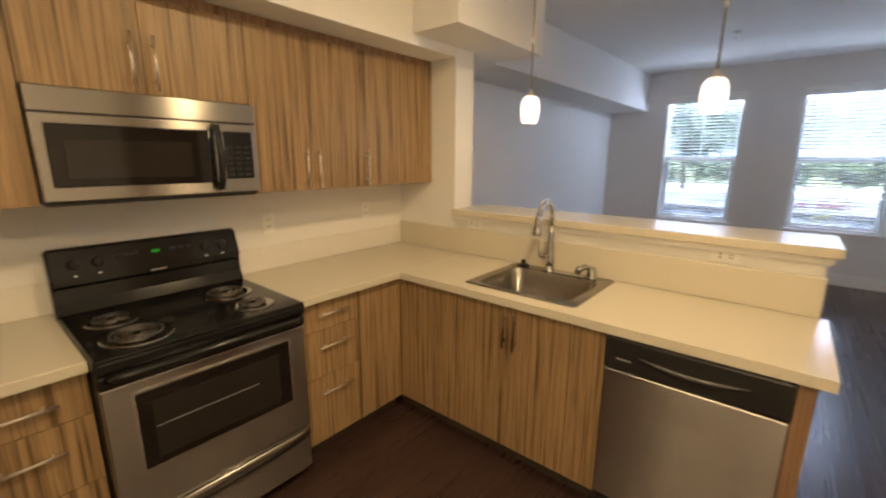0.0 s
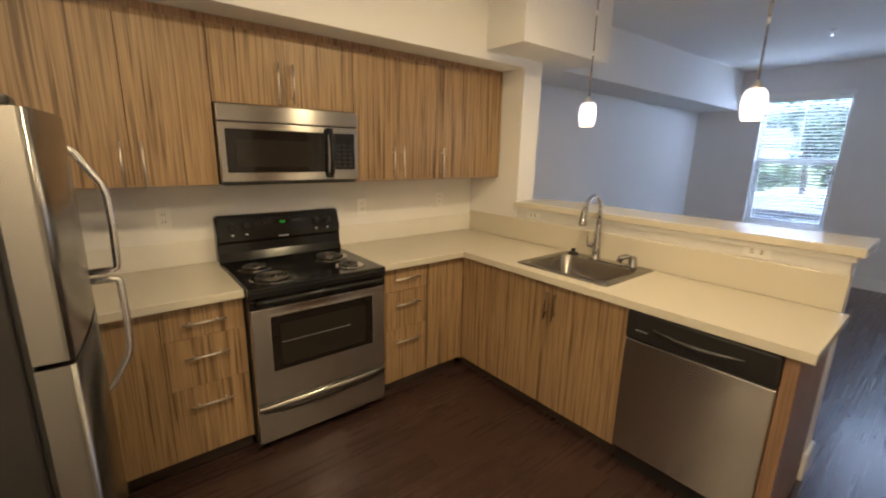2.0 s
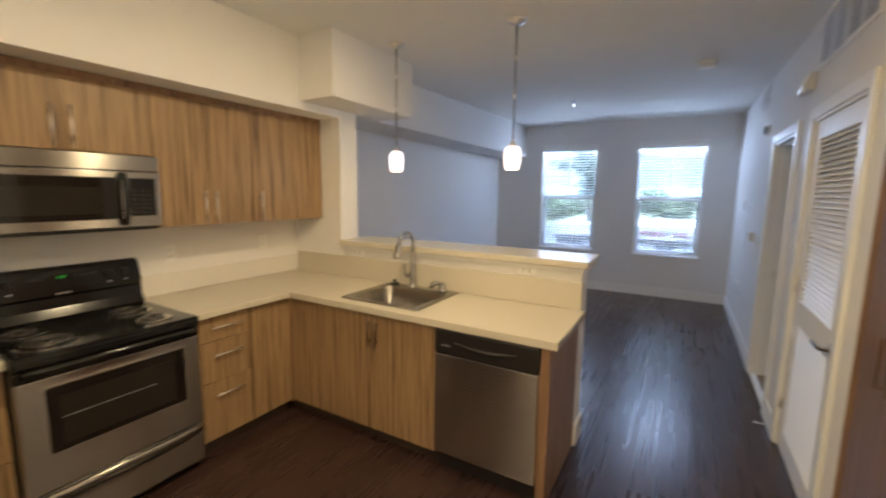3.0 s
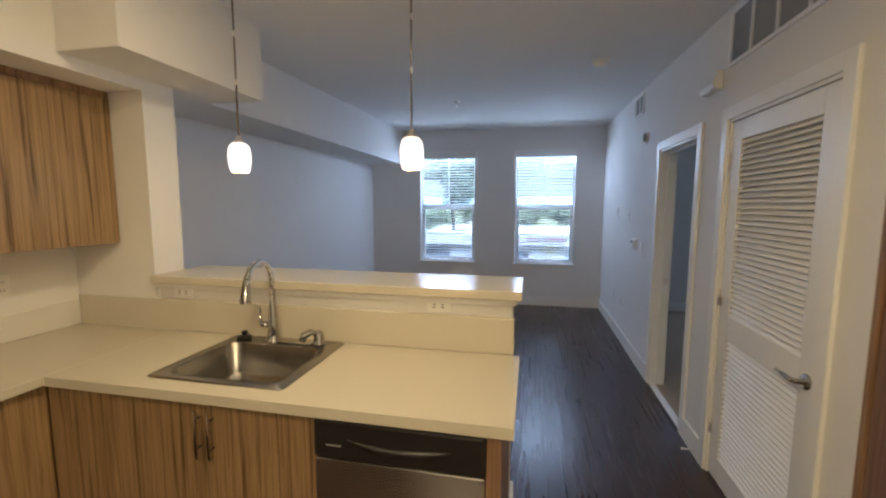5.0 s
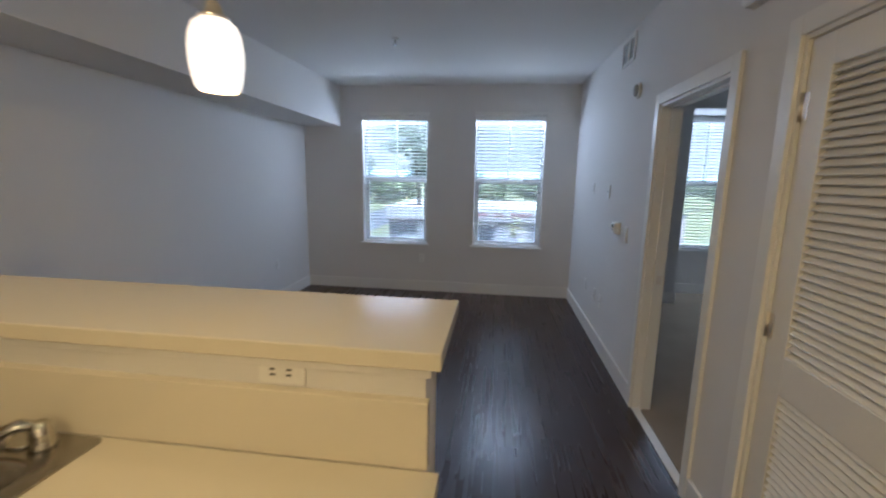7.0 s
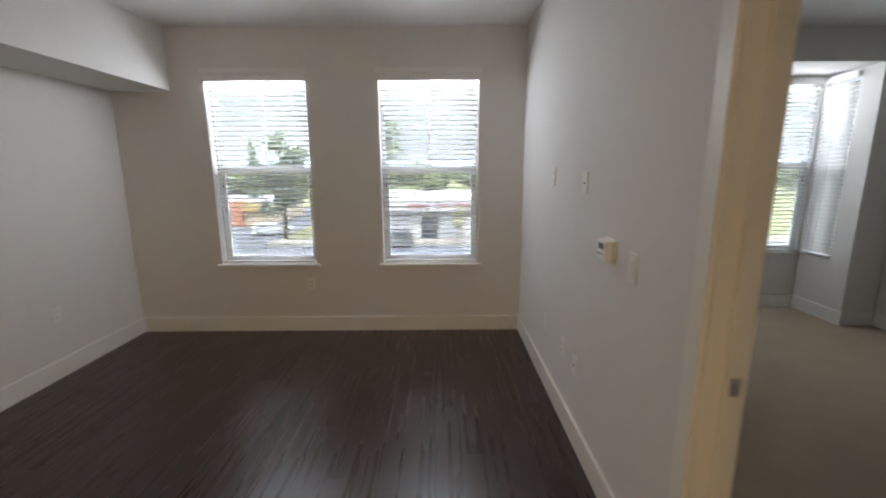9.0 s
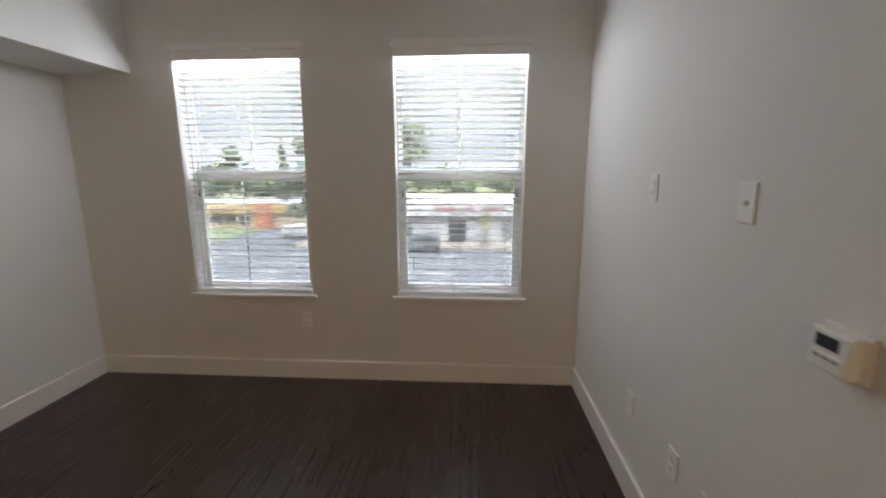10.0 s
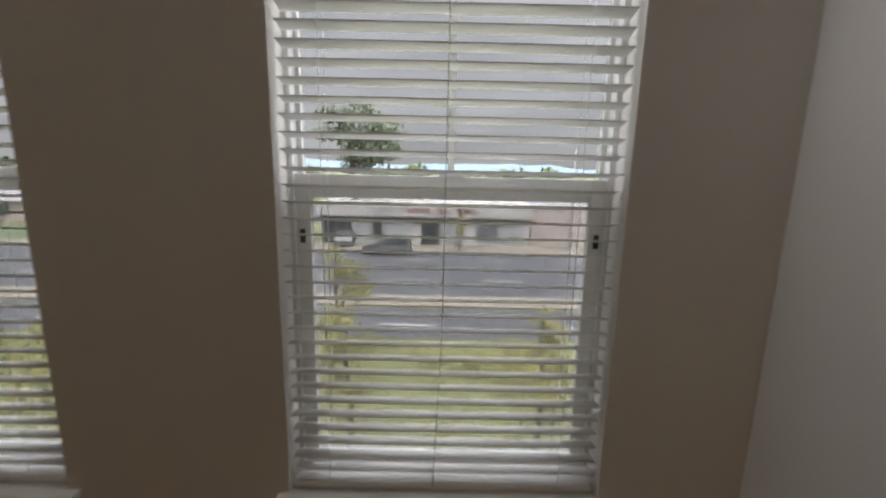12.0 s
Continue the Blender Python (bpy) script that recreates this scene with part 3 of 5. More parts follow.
sink = thing("sink", (1.36, -0.29, 0.80), "stainless steel drop-in single bowl sink", "sink")
B = (1.105, 1.612, -0.522, -0.125)
loops = [[(x, y, z) for x, y in rounded_rect(*q, r)] for q, r, z in (
    ((SX0, SX1, SY0, SY1), 0.02, 0.9145), ((SX0, SX1, SY0, SY1), 0.02, 0.919), ((SX0 + 0.006, SX1 - 0.006, SY0 + 0.006, SY1 - 0.006), 0.02, 0.922),
    ((B[0] - 0.016, B[1] + 0.016, B[2] - 0.016, B[3] + 0.016), 0.075, 0.9195), ((B[0] - 0.006, B[1] + 0.006, B[2] - 0.006, B[3] + 0.006), 0.07, 0.923), (B, 0.065, 0.917),
    ((B[0] + 0.012, B[1] - 0.012, B[2] + 0.012, B[3] - 0.012), 0.06, 0.78), ((B[0] + 0.03, B[1] - 0.03, B[2] + 0.03, B[3] - 0.03), 0.05, 0.745), ((B[0] + 0.07, B[1] - 0.07, B[2] + 0.07, B[3] - 0.07), 0.04, 0.738))]
part("basin", loft(bmesh.new(), loops), SINK, sink)
part("drain", lathe(bmesh.new(), (1.345, -0.29, 0.739), [(0.045, 0.0), (0.045, 0.004), (0.036, 0.005), (0.03, 0.001), (0.004, 0.0015)], 20), CHROME, sink, "chrome basket drain")

fx, fy = 1.303, -0.067
faucet = thing("faucet", (fx, fy, 0.92), "tall chrome gooseneck kitchen faucet with pull-down head", "faucet")
part("base", lathe(bmesh.new(), (fx, fy, 0.920), [(0.034, 0), (0.033, 0.005), (0.029, 0.014), (0.0270, 0.04), (0.0255, 0.075), (0.0225, 0.12), (0.0190, 0.165), (0.0160, 0.21), (0.0140, 0.27)], 22), CHROME, faucet)
arc = [(fx, fy, 1.18), (fx, fy, 1.225)] + [(fx + 0.012 * (1 - math.cos(radians(a))), fy - 0.11 + 0.11 * math.cos(radians(a)), 1.23 + 0.11 * math.sin(radians(a))) for a in range(10, 166, 15)]
part("spout", tube(bmesh.new(), arc, 0.0135, 12), CHROME, faucet)
hx, hy, hz = arc[-1]
part("spray_head", tube(bmesh.new(), [(hx, hy + 0.002, hz + 0.008), (hx + 0.001, hy - 0.008, hz - 0.022), (hx + 0.003, hy - 0.016, hz - 0.055), (hx + 0.005, hy - 0.024, hz - 0.092), (hx + 0.005, hy - 0.025, hz - 0.099)], [0.0165, 0.0190, 0.0205, 0.0265, 0.024], 16), CHROME, faucet)
part("hose_collar", tube(bmesh.new(), [(hx, hy + 0.004, hz + 0.016), (hx, hy + 0.001, hz + 0.004)], 0.0172, 16), CHROME, faucet)
lever = part("lever", tube(bmesh.new(), [(fx - 0.018, fy, 1.005), (fx - 0.055, fy - 0.008, 1.008), (fx - 0.065, fy - 0.010, 1.022), (fx - 0.070, fy - 0.006, 1.05), (fx - 0.073, fy + 0.004, 1.088)], [0.015, 0.016, 0.010, 0.007, 0.006], 12), CHROME, faucet)
plate = loft(bmesh.new(), [[(x, y, z) for x, y in rounded_rect(fx - 0.05, 1.52, -0.088, -0.036, 0.026)] for z in (0.9205, 0.926)])
part("deck_plate", plate, CHROME, faucet)
tap = thing("soap_dispenser", (1.545, -0.07, 0.92), "short chrome soap dispenser pump beside the faucet", "soap dispenser")
part("base", lathe(bmesh.new(), (1.552, -0.065, 0.920), [(0.030, 0), (0.030, 0.006), (0.027, 0.012), (0.026, 0.035), (0.020, 0.062), (0.012, 0.068)], 20), CHROME, tap)
part("spout", tube(bmesh.new(), [(1.548, -0.066, 0.975), (1.52, -0.085, 0.985), (1.495, -0.105, 0.972), (1.488, -0.112, 0.945)], [0.012, 0.016, 0.019, 0.017], 14), CHROME, tap)
stopper = thing("drain_stopper", (1.125, -0.055, 0.92), "black rubber drain stopper lying on the sink", "drain stopper")
part("disc", lathe(bmesh.new(), (1.125, -0.055, 0.9205), [(0.036, 0), (0.038, 0.006), (0.030, 0.012), (0.012, 0.014)], 20), BLACK_P, stopper)
part("knob", lathe(bmesh.new(), (1.125, -0.055, 0.9345), [(0.009, 0), (0.009, 0.008), (0.016, 0.013), (0.016, 0.020), (0.010, 0.023)], 16), BLACK_P, stopper)

# ---- range ----
RY0, RY1 = -2.064, -1.304
stove = thing("range", (0.33, -1.684, 0), "stainless steel and black electric coil range", "range")
part("body", boxes((0.015, 0.640, RY0, RY1, 0.055, 0.895)), BLACK_M, stove, "black enamel oven body")
part("foot_rail", boxes((0.06, 0.60, RY0 + 0.03, RY1 - 0.03, 0.0, 0.055)), BLACK_P, stove)
part("storage_drawer", boxes((0.6405, 0.680, RY0 + 0.003, RY1 - 0.003, 0.058, 0.282), bevel=0.006), STEEL, stove, "stainless steel storage drawer")
# black bar modelled for the shade under the drawer's steel lip
bm = bmesh.new()
rail = [(0.684, RY0 + 0.38 + 0.350 * s, 0.226 + 0.014 * abs(s) ** 4) for s in np.linspace(-1, 1, 17)]
tube(bm, rail, [0.005 + 0.008 * (1 - abs(s) ** 4) for s in np.linspace(-1, 1, 17)], 8)
part("drawer_handle", bm, BLACK_M, stove, "black bar standing in for the shade under the drawer lip")
bm = loft(bmesh.new(), [[(0.6805, RY0 + 0.38 + 0.37 * s, 0.234 + 0.016 * abs(s) ** 4), (0.694 + 0.012 * (1 - s * s), RY0 + 0.38 + 0.37 * s, 0.234 + 0.016 * abs(s) ** 4), (0.690 + 0.008 * (1 - s * s), RY0 + 0.38 + 0.37 * s, 0.272), (0.6805, RY0 + 0.38 + 0.37 * s, 0.279)] for s in np.linspace(-1, 1, 17)])
part("drawer_lip", bm, SINK, stove, "bowed stainless steel drawer lip")
door = part("oven_door", boxes((0.6405, 0.684, RY0 + 0.003, RY1 - 0.003, 0.291, 0.808), bevel=0.006), STEEL, stove, "stainless steel oven door")
WY0, WY1, WZ0, WZ1 = -1.970, -1.390, 0.459, 0.761
part("window", boxes((0.6835, 0.688, WY0, WY1, WZ0, WZ1), bevel=0.004), OVEN_GLASS, door, "black oven window glass")
part("window_trim", boxes((0.683, 0.6865, WY0 - 0.009, WY1 + 0.009, WZ0 - 0.008, WZ0 + 0.001), (0.683, 0.6865, WY0 - 0.009, WY1 + 0.009, WZ1 - 0.001, WZ1 + 0.008), (0.683, 0.6865, WY0 - 0.009, WY0 + 0.001, WZ0 + 0.001, WZ1 - 0.001), (0.683, 0.6865, WY1 - 0.001, WY1 + 0.009, WZ0 + 0.001, WZ1 - 0.001)), STEEL_V, door)
part("window_screen", boxes((0.6875, 0.6892, WY0 + 0.045, WY1 - 0.055, 0.487, 0.714), bevel=0.0006), OVEN_IN, door, "dark see-through oven screen")
part("rack_line", boxes((0.689, 0.6899, WY0 + 0.05, WY1 - 0.15, 0.612, 0.615)), GREY_P, door)
part("door_top", boxes((0.6405, 0.690, RY0 + 0.001, RY1 - 0.001, 0.811, 0.860), bevel=0.008), BLACK, stove, "glossy black upper door trim")
part("door_handle", tube(bmesh.new(), [(0.690, RY0 + 0.03, 0.846), (0.715, RY0 + 0.05, 0.852), (0.722, RY0 + 0.12, 0.854), (0.724, -1.684, 0.855), (0.722, RY1 - 0.12, 0.854), (0.715, RY1 - 0.05, 0.852), (0.690, RY1 - 0.03, 0.846)], 0.014, 12), BLACK, stove, "glossy black oven handle bar")
part("front_lip", boxes((0.6405, 0.698, RY0 - 0.001, RY1 + 0.001, 0.864, 0.912), bevel=0.012), BLACK, stove)
part("cooktop", boxes((0.078, 0.695, RY0 - 0.001, RY1 + 0.001, 0.896, 0.921), bevel=0.007), BLACK, stove, "glossy black cooktop")
bm = bmesh.new()
prof = [(0.018, 0.92), (0.018, 1.190), (0.045, 1.192), (0.062, 1.182), (0.088, 1.07), (0.090, 1.04), (0.075, 1.025), (0.082, 0.97), (0.105, 0.9225)]
for y0, y1 in ((RY0, RY1),):
    rings = [[bm.verts.new((x, y, z)) for x, z in prof] for y in (y0, y1)]
    for k in range(len(prof)):
        bm.faces.new((rings[0][k], rings[0][(k + 1) % len(prof)], rings[1][(k + 1) % len(prof)], rings[1][k]))
    bm.faces.new(rings[0][::-1])
    bm.faces.new(rings[1])
bmesh.ops.bevel(bm, geom=[e for e in bm.edges if abs(e.verts[0].co.y - e.verts[1].co.y) < 1e-5 and e.verts[0].co.z > 1.0 and e.verts[1].co.z > 1.0], offset=0.01, segments=3, affect="EDGES")
guard = part("backguard", bm, BLACK, stove, "glossy black curved control panel")


def on_guard(y, z):
    """A place on the control panel's sloping front."""
    return (0.062 + (1.182 - z) / 0.112 * 0.026, y, z)


for y in (RY0 + 0.085, RY0 + 0.165, RY1 - 0.165, RY1 - 0.085):
    px, py, pz = on_guard(y, 1.125)
    bm = lathe(bmesh.new(), (px - 0.002, py, pz), [(0.023, 0.0), (0.023, 0.006), (0.019, 0.010), (0.017, 0.022), (0.012, 0.024)], 18, axis="x")
    box(bm, px + 0.018, px + 0.030, py - 0.005, py + 0.005, pz - 0.018, pz + 0.018, 0.002)
    part("knob", bm, BLACK_P, stove)
    part("knob_mark", boxes((px + 0.012, px + 0.0145, py - 0.006, py + 0.006, pz - 0.052, pz - 0.046)), WHITE_P, guard)
px, py, pz = on_guard(-1.684, 1.135)
part("display", boxes((px - 0.006, px + 0.0015, py - 0.045, py + 0.045, pz - 0.014, pz + 0.014)), OVEN_GLASS, stove, "dark clock window with green digits")
bm = bmesh.new()
for k, w in ((-0.012, 0.002), (-0.004, 0.005), (0.005, 0.005), (0.013, 0.005)):
    for dz in (-0.005, 0.0, 0.005):
        box(bm, px + 0.0016, px + 0.0026, py + k - w / 2, py + k + w / 2, pz + dz - 0.0012, pz + dz + 0.0012)
    box(bm, px + 0.0016, px + 0.0026, py + k + w / 2 - 0.0016, py + k + w / 2, pz - 0.005, pz + 0.005)
part("digits", bm, GREEN_LED, guard, "green lit clock digits")
part("badge", boxes((0.0905, 0.0925, -1.715, -1.652, 1.046, 1.053)), NICKEL, guard, "small silver badge")
for s in (-1, 1):
    for k in range(3):
        yk = py + s * (0.075 + 0.034 * k)
        part("button", boxes((px - 0.004, px + 0.002, yk - 0.012, yk + 0.012, pz - 0.007, pz + 0.007)), BLACK_P, guard)

for bx, by, br in ((0.305, -1.925, 0.066), (0.548, -1.900, 0.092), (0.300, -1.478, 0.086), (0.548, -1.468, 0.062)):
    pan = part("drip_pan", lathe(bmesh.new(), (bx, by, 0.9205), [(br + 0.026, 0.0), (br + 0.026, 0.004), (br + 0.018, 0.006), (br + 0.008, 0.003), (br * 0.5, 0.0015), (0.01, 0.001)], 32), CHROME, stove, "chrome drip pan")
    turns = 4 if br > 0.09 else 3
    pts = []
    for k in range(turns * 24 + 1):
        a = 2 * math.pi * k / 24
        r = 0.020 + (br - 0.022) * k / (turns * 24)
        pts.append((bx + r * math.cos(a), by + r * math.sin(a), 0.9315))
    part("coil", tube(bmesh.new(), pts, 0.0058, 6), COIL, pan, "dark spiral heating coil")

# ---- microwave ----
mw = thing("microwave", (0.19, -1.684, 1.40), "stainless steel over-the-range microwave with black window", "microwave")
part("body", boxes((0.002, 0.345, RY0, RY1 + 0.002, 1.402, 1.798)), BLACK_M, mw)
vent = part("vent_panel", boxes((0.3455, 0.378, RY0, RY1 + 0.002, 1.714, 1.798), bevel=0.004), STEEL, mw, "stainless steel top vent panel")
part("front", boxes((0.3455, 0.376, RY0, RY1 + 0.002, 1.408, 1.711), bevel=0.005), STEEL, mw, "stainless steel front")
part("window", boxes((0.375, 0.3795, -2.032, -1.506, 1.458, 1.677), bevel=0.004), OVEN_GLASS, mw, "black microwave window")
part("window_screen", boxes((0.379, 0.3805, -1.988, -1.582, 1.487, 1.625), bevel=0.0006), OVEN_IN, mw)
pad = part("control_panel", boxes((0.375, 0.379, -1.449, -1.324, 1.470, 1.676), bevel=0.003), BLACK, mw, "black keypad panel")
for i in range(3):
    for j in range(6):
        part("key", boxes((0.3788, 0.3796, -1.439 + 0.037 * i, -1.413 + 0.037 * i, 1.482 + 0.024 * j, 1.496 + 0.024 * j)), BLACK_P, pad)
part("door_gap", boxes((0.3755, 0.3768, RY1 - 0.158, RY1 - 0.155, 1.410, 1.710)), BLACK_P, mw)
part("handle", tube(bmesh.new(), [(0.376, RY1 - 0.184, 1.694), (0.405, RY1 - 0.183, 1.690), (0.416, RY1 - 0.181, 1.662), (0.420, RY1 - 0.179, 1.563), (0.416, RY1 - 0.181, 1.464), (0.405, RY1 - 0.183, 1.436), (0.376, RY1 - 0.184, 1.432)], [0.013, 0.014, 0.014, 0.014, 0.014, 0.014, 0.013], 12), BLACK, mw, "glossy black bowed handle")
part("underside", boxes((0.03, 0.36, RY0 + 0.01, RY1 - 0.01, 1.392, 1.4015)), BLACK_P, mw)

# ---- dishwasher ----
DX0, DX1 = 1.834, 2.437
dw = thing("dishwasher", (2.135, -0.3, 0), "stainless steel dishwasher with black control strip", "dishwasher")
part("body", boxes((DX0 + 0.004, DX1 - 0.004, -0.58, -0.01, 0.02, 0.865)), BLACK_M, dw)
part("door", boxes((DX0, DX1, -0.632, -0.5805, 0.118, 0.722), bevel=0.006), STEEL_V, dw, "stainless steel dishwasher door")
ctl = part("control_strip", boxes((DX0, DX1, -0.640, -0.5805, 0.728, 0.866), bevel=0.010), BLACK_P, dw, "black plastic control strip")
bm = bmesh.new()
tube(bm, [(DX0 + 0.13 + 0.36 * s, -0.642 - 0.010 * math.sin(math.pi * s), 0.802 - 0.016 * math.sin(math.pi * s)) for s in np.linspace(0, 1, 13)], [0.004 + 0.008 * math.sin(math.pi * s) for s in np.linspace(0, 1, 13)], 10)
part("grip", bm, BLACK_P, ctl, "smooth black curved grip")
part("badge", boxes((DX0 + 0.05, DX0 + 0.105, -0.6415, -0.6395, 0.775, 0.781)), GREY_P, ctl)
part("kick_plate", boxes((DX0, DX1, -0.575, -0.56, 0.002, 0.116)), BLACK_P, dw)

# ---- refrigerator ----
FX0, FX1, FYB, FYF = 0.915, 1.665, -3.33, -2.70
fridge = thing("refrigerator", (1.29, -3.0, 0), "stainless steel top-freezer refrigerator with black sides", "refrigerator")
part("cabinet", boxes((FX0, FX1, FYB, FYF, 0.03, 1.655), bevel=0.006), BLACK_M, fridge, "black textured refrigerator sides")
part("gasket", boxes((FX0 + 0.015, FX1 - 0.015, FYF, FYF + 0.012, 0.12, 1.64)), BLACK_P, fridge)
part("kick_grille", boxes((FX0 + 0.02, FX1 - 0.02, FYF + 0.001, FYF + 0.02, 0.0, 0.10)), BLACK_P, fridge)


def fridge_door(z0, z1):
    """A door with a gently bowed front and rounded upright edges."""
    bm = bmesh.new()
    loop = [(FX0 + 0.004, FYF + 0.0125), (FX1 - 0.004, FYF + 0.0125)]
    for s in np.linspace(0, 1, 5):
        loop.append((FX1 - 0.012 + 0.012 * math.cos(math.pi / 2 * s), FYF + 0.062 + 0.016 * math.sin(math.pi / 2 * s)))
    for s in np.linspace(0.06, 0.94, 9):
        loop.append((FX1 - 0.012 - (FX1 - FX0 - 0.024) * s, FYF + 0.078 + 0.026 * math.sin(math.pi * s)))
    for s in np.linspace(0, 1, 5):
        loop.append((FX0 + 0.012 - 0.012 * math.sin(math.pi / 2 * s), FYF + 0.062 + 0.016 * math.cos(math.pi / 2 * s)))
    lo, hi = [bm.verts.new((x, y, z0)) for x, y in loop], [bm.verts.new((x, y, z1)) for x, y in loop]
    for k in range(len(loop)):
        bm.faces.new((lo[k], lo[(k + 1) % len(loop)], hi[(k + 1) % len(loop)], hi[k])).smooth = 2 < k < len(loop) - 2
    bm.faces.new(lo[::-1])
    bm.faces.new(hi)
    return bm


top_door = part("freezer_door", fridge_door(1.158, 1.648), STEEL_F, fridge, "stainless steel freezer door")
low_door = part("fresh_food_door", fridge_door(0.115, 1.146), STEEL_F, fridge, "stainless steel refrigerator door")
hx0, yf = FX0 + 0.055, FYF + 0.085
for d, z0, z1 in ((top_door, 1.169, 1.572), (low_door, 1.138, 0.738)):
    s = 1 if z1 > z0 else -1
    bar = [(hx0, yf - 0.004, z0), (hx0, yf + 0.070, z0), (hx0, yf + 0.080, z0 + s * 0.006), (hx0, yf + 0.083, z0 + s * 0.02), (hx0, yf + 0.086, z0 + s * 0.15), (hx0, yf + 0.083, z1 - s * 0.15), (hx0, yf + 0.074, z1 - s * 0.11), (hx0, yf + 0.020, z1 - s * 0.014), (hx0, yf + 0.008, z1 - s * 0.003), (hx0, yf - 0.004, z1)]
    part("handle", tube(bmesh.new(), bar, 0.0115, 12), STEEL_V, d, "angular tubular stainless steel handle")
part("hinge_cap", boxes((FX1 - 0.09, FX1 - 0.012, FYF - 0.05, FYF + 0.055, 1.6485, 1.668), bevel=0.006), BLACK_P, fridge)

# ---- pendant lamps ----
def pendant_lamp(x, y):
    ob = thing("pendant_lamp", (x, y, ceiling_at(y)), "satin nickel pendant lamp with lit white glass shade", "pendant lamp", "pendants over the bar")
    part("canopy", lathe(bmesh.new(), (x, y, ceiling_at(y)), [(0.060, 0), (0.060, -0.010), (0.052, -0.022), (0.016, -0.030), (0.008, -0.034)], 24), NICKEL, ob)
    part("rod", tube(bmesh.new(), [(x, y, ceiling_at(y) - 0.03), (x, y, 1.965)], 0.0055, 10), ROD, ob)
    for z in (2.46, 2.22):
        part("coupling", tube(bmesh.new(), [(x, y, z), (x, y, z + 0.03)], 0.0078, 10), NICKEL, ob)
    part("cap", lathe(bmesh.new(), (x, y, 1.925), [(0.034, 0), (0.034, 0.008), (0.020, 0.014), (0.014, 0.034), (0.008, 0.042)], 20), NICKEL, ob)
    prof = [(0.034, 1.926), (0.046, 1.916), (0.054, 1.895), (0.0575, 1.865), (0.057, 1.835), (0.053, 1.805), (0.047, 1.782), (0.042, 1.776), (0.038, 1.776), (0.046, 1.800), (0.051, 1.835), (0.051, 1.865), (0.047, 1.893), (0.034, 1.915)]
    part("shade", lathe(bmesh.new(), (x, y, 0), prof, 28, cap=False), SHADE, ob, "glowing white opal glass shade")
    lamp = new("bulb", bpy.data.lights.new("bulb", "POINT"))
    lamp.data.energy, lamp.data.color, lamp.data.shadow_soft_size = PENDANT_WATTS, WARM, 0.04
    lamp.parent = ob
    lamp.location = (0, 0, 1.740 - ceiling_at(y))
    return ob


pendant_lamp(1.054, 0.067)
pendant_lamp(1.997, 0.060)

# ---- unseen recessed lamps assumed in the kitchen ceiling ----
def downlight(x, y, watts, aim):
    """A lit recessed lamp whose eyeball is turned towards a point of the room."""
    z = ceiling_at(y)
    ob = thing("recessed_downlight", (x, y, z), "small round white recessed downlight, lit, unseen and assumed in the kitchen ceiling", "downlight", "kitchen downlights")
    part("trim_ring", lathe(bmesh.new(), (x, y, z), [(0.080, -0.0005), (0.080, -0.005), (0.066, -0.009), (0.062, -0.0005)], 28, cap=False), WHITE_P, ob)
    part("lens", lathe(bmesh.new(), (x, y, z), [(0.062, -0.003), (0.040, -0.005), (0.002, -0.006)], 24), CEIL_LAMP, ob, "glowing frosted lens")
    lamp = new("bulb", bpy.data.lights.new("bulb", "AREA"))
    lamp.data.shape, lamp.data.size, lamp.data.energy, lamp.data.color = "DISK", 0.11, watts, WARM
    lamp.parent = ob
    lamp.matrix_basis = Matrix.Translation((-x, -y, -z)) @ look((x, y, z - 0.055), aim)


# placed along the lines of the highlights on the steel fronts
downlight(2.00, -0.93, KITCHEN_WATTS * 1.30, (1.60, -1.15, 0.0))
# fill lamp added to even out the kitchen, no fixture known here
downlight(1.90, -2.20, KITCHEN_WATTS * 1.05, (2.1, -2.1, 0.0))

HX, HY = 2.95, -3.02
hl = thing("hall_lamp", (HX, HY, ZK), "round white flush ceiling lamp, lit, by the entry", "ceiling lamp")
part("rim", lathe(bmesh.new(), (HX, HY, ZK), [(0.17, 0), (0.17, -0.02), (0.155, -0.03), (0.15, -0.02)], 32), NICKEL, hl)
part("diffuser", lathe(bmesh.new(), (HX, HY, ZK), [(0.15, -0.021), (0.145, -0.045), (0.11, -0.07), (0.05, -0.082), (0.01, -0.084)], 32), CEIL_LAMP, hl, "glowing white glass diffuser")
lamp = new("bulb", bpy.data.lights.new("bulb", "AREA"))
lamp.data.shape, lamp.data.size, lamp.data.energy, lamp.data.color = "DISK", 0.26, HALL_WATTS, WARM
lamp.parent = hl
lamp.location = (0, 0, -0.09)

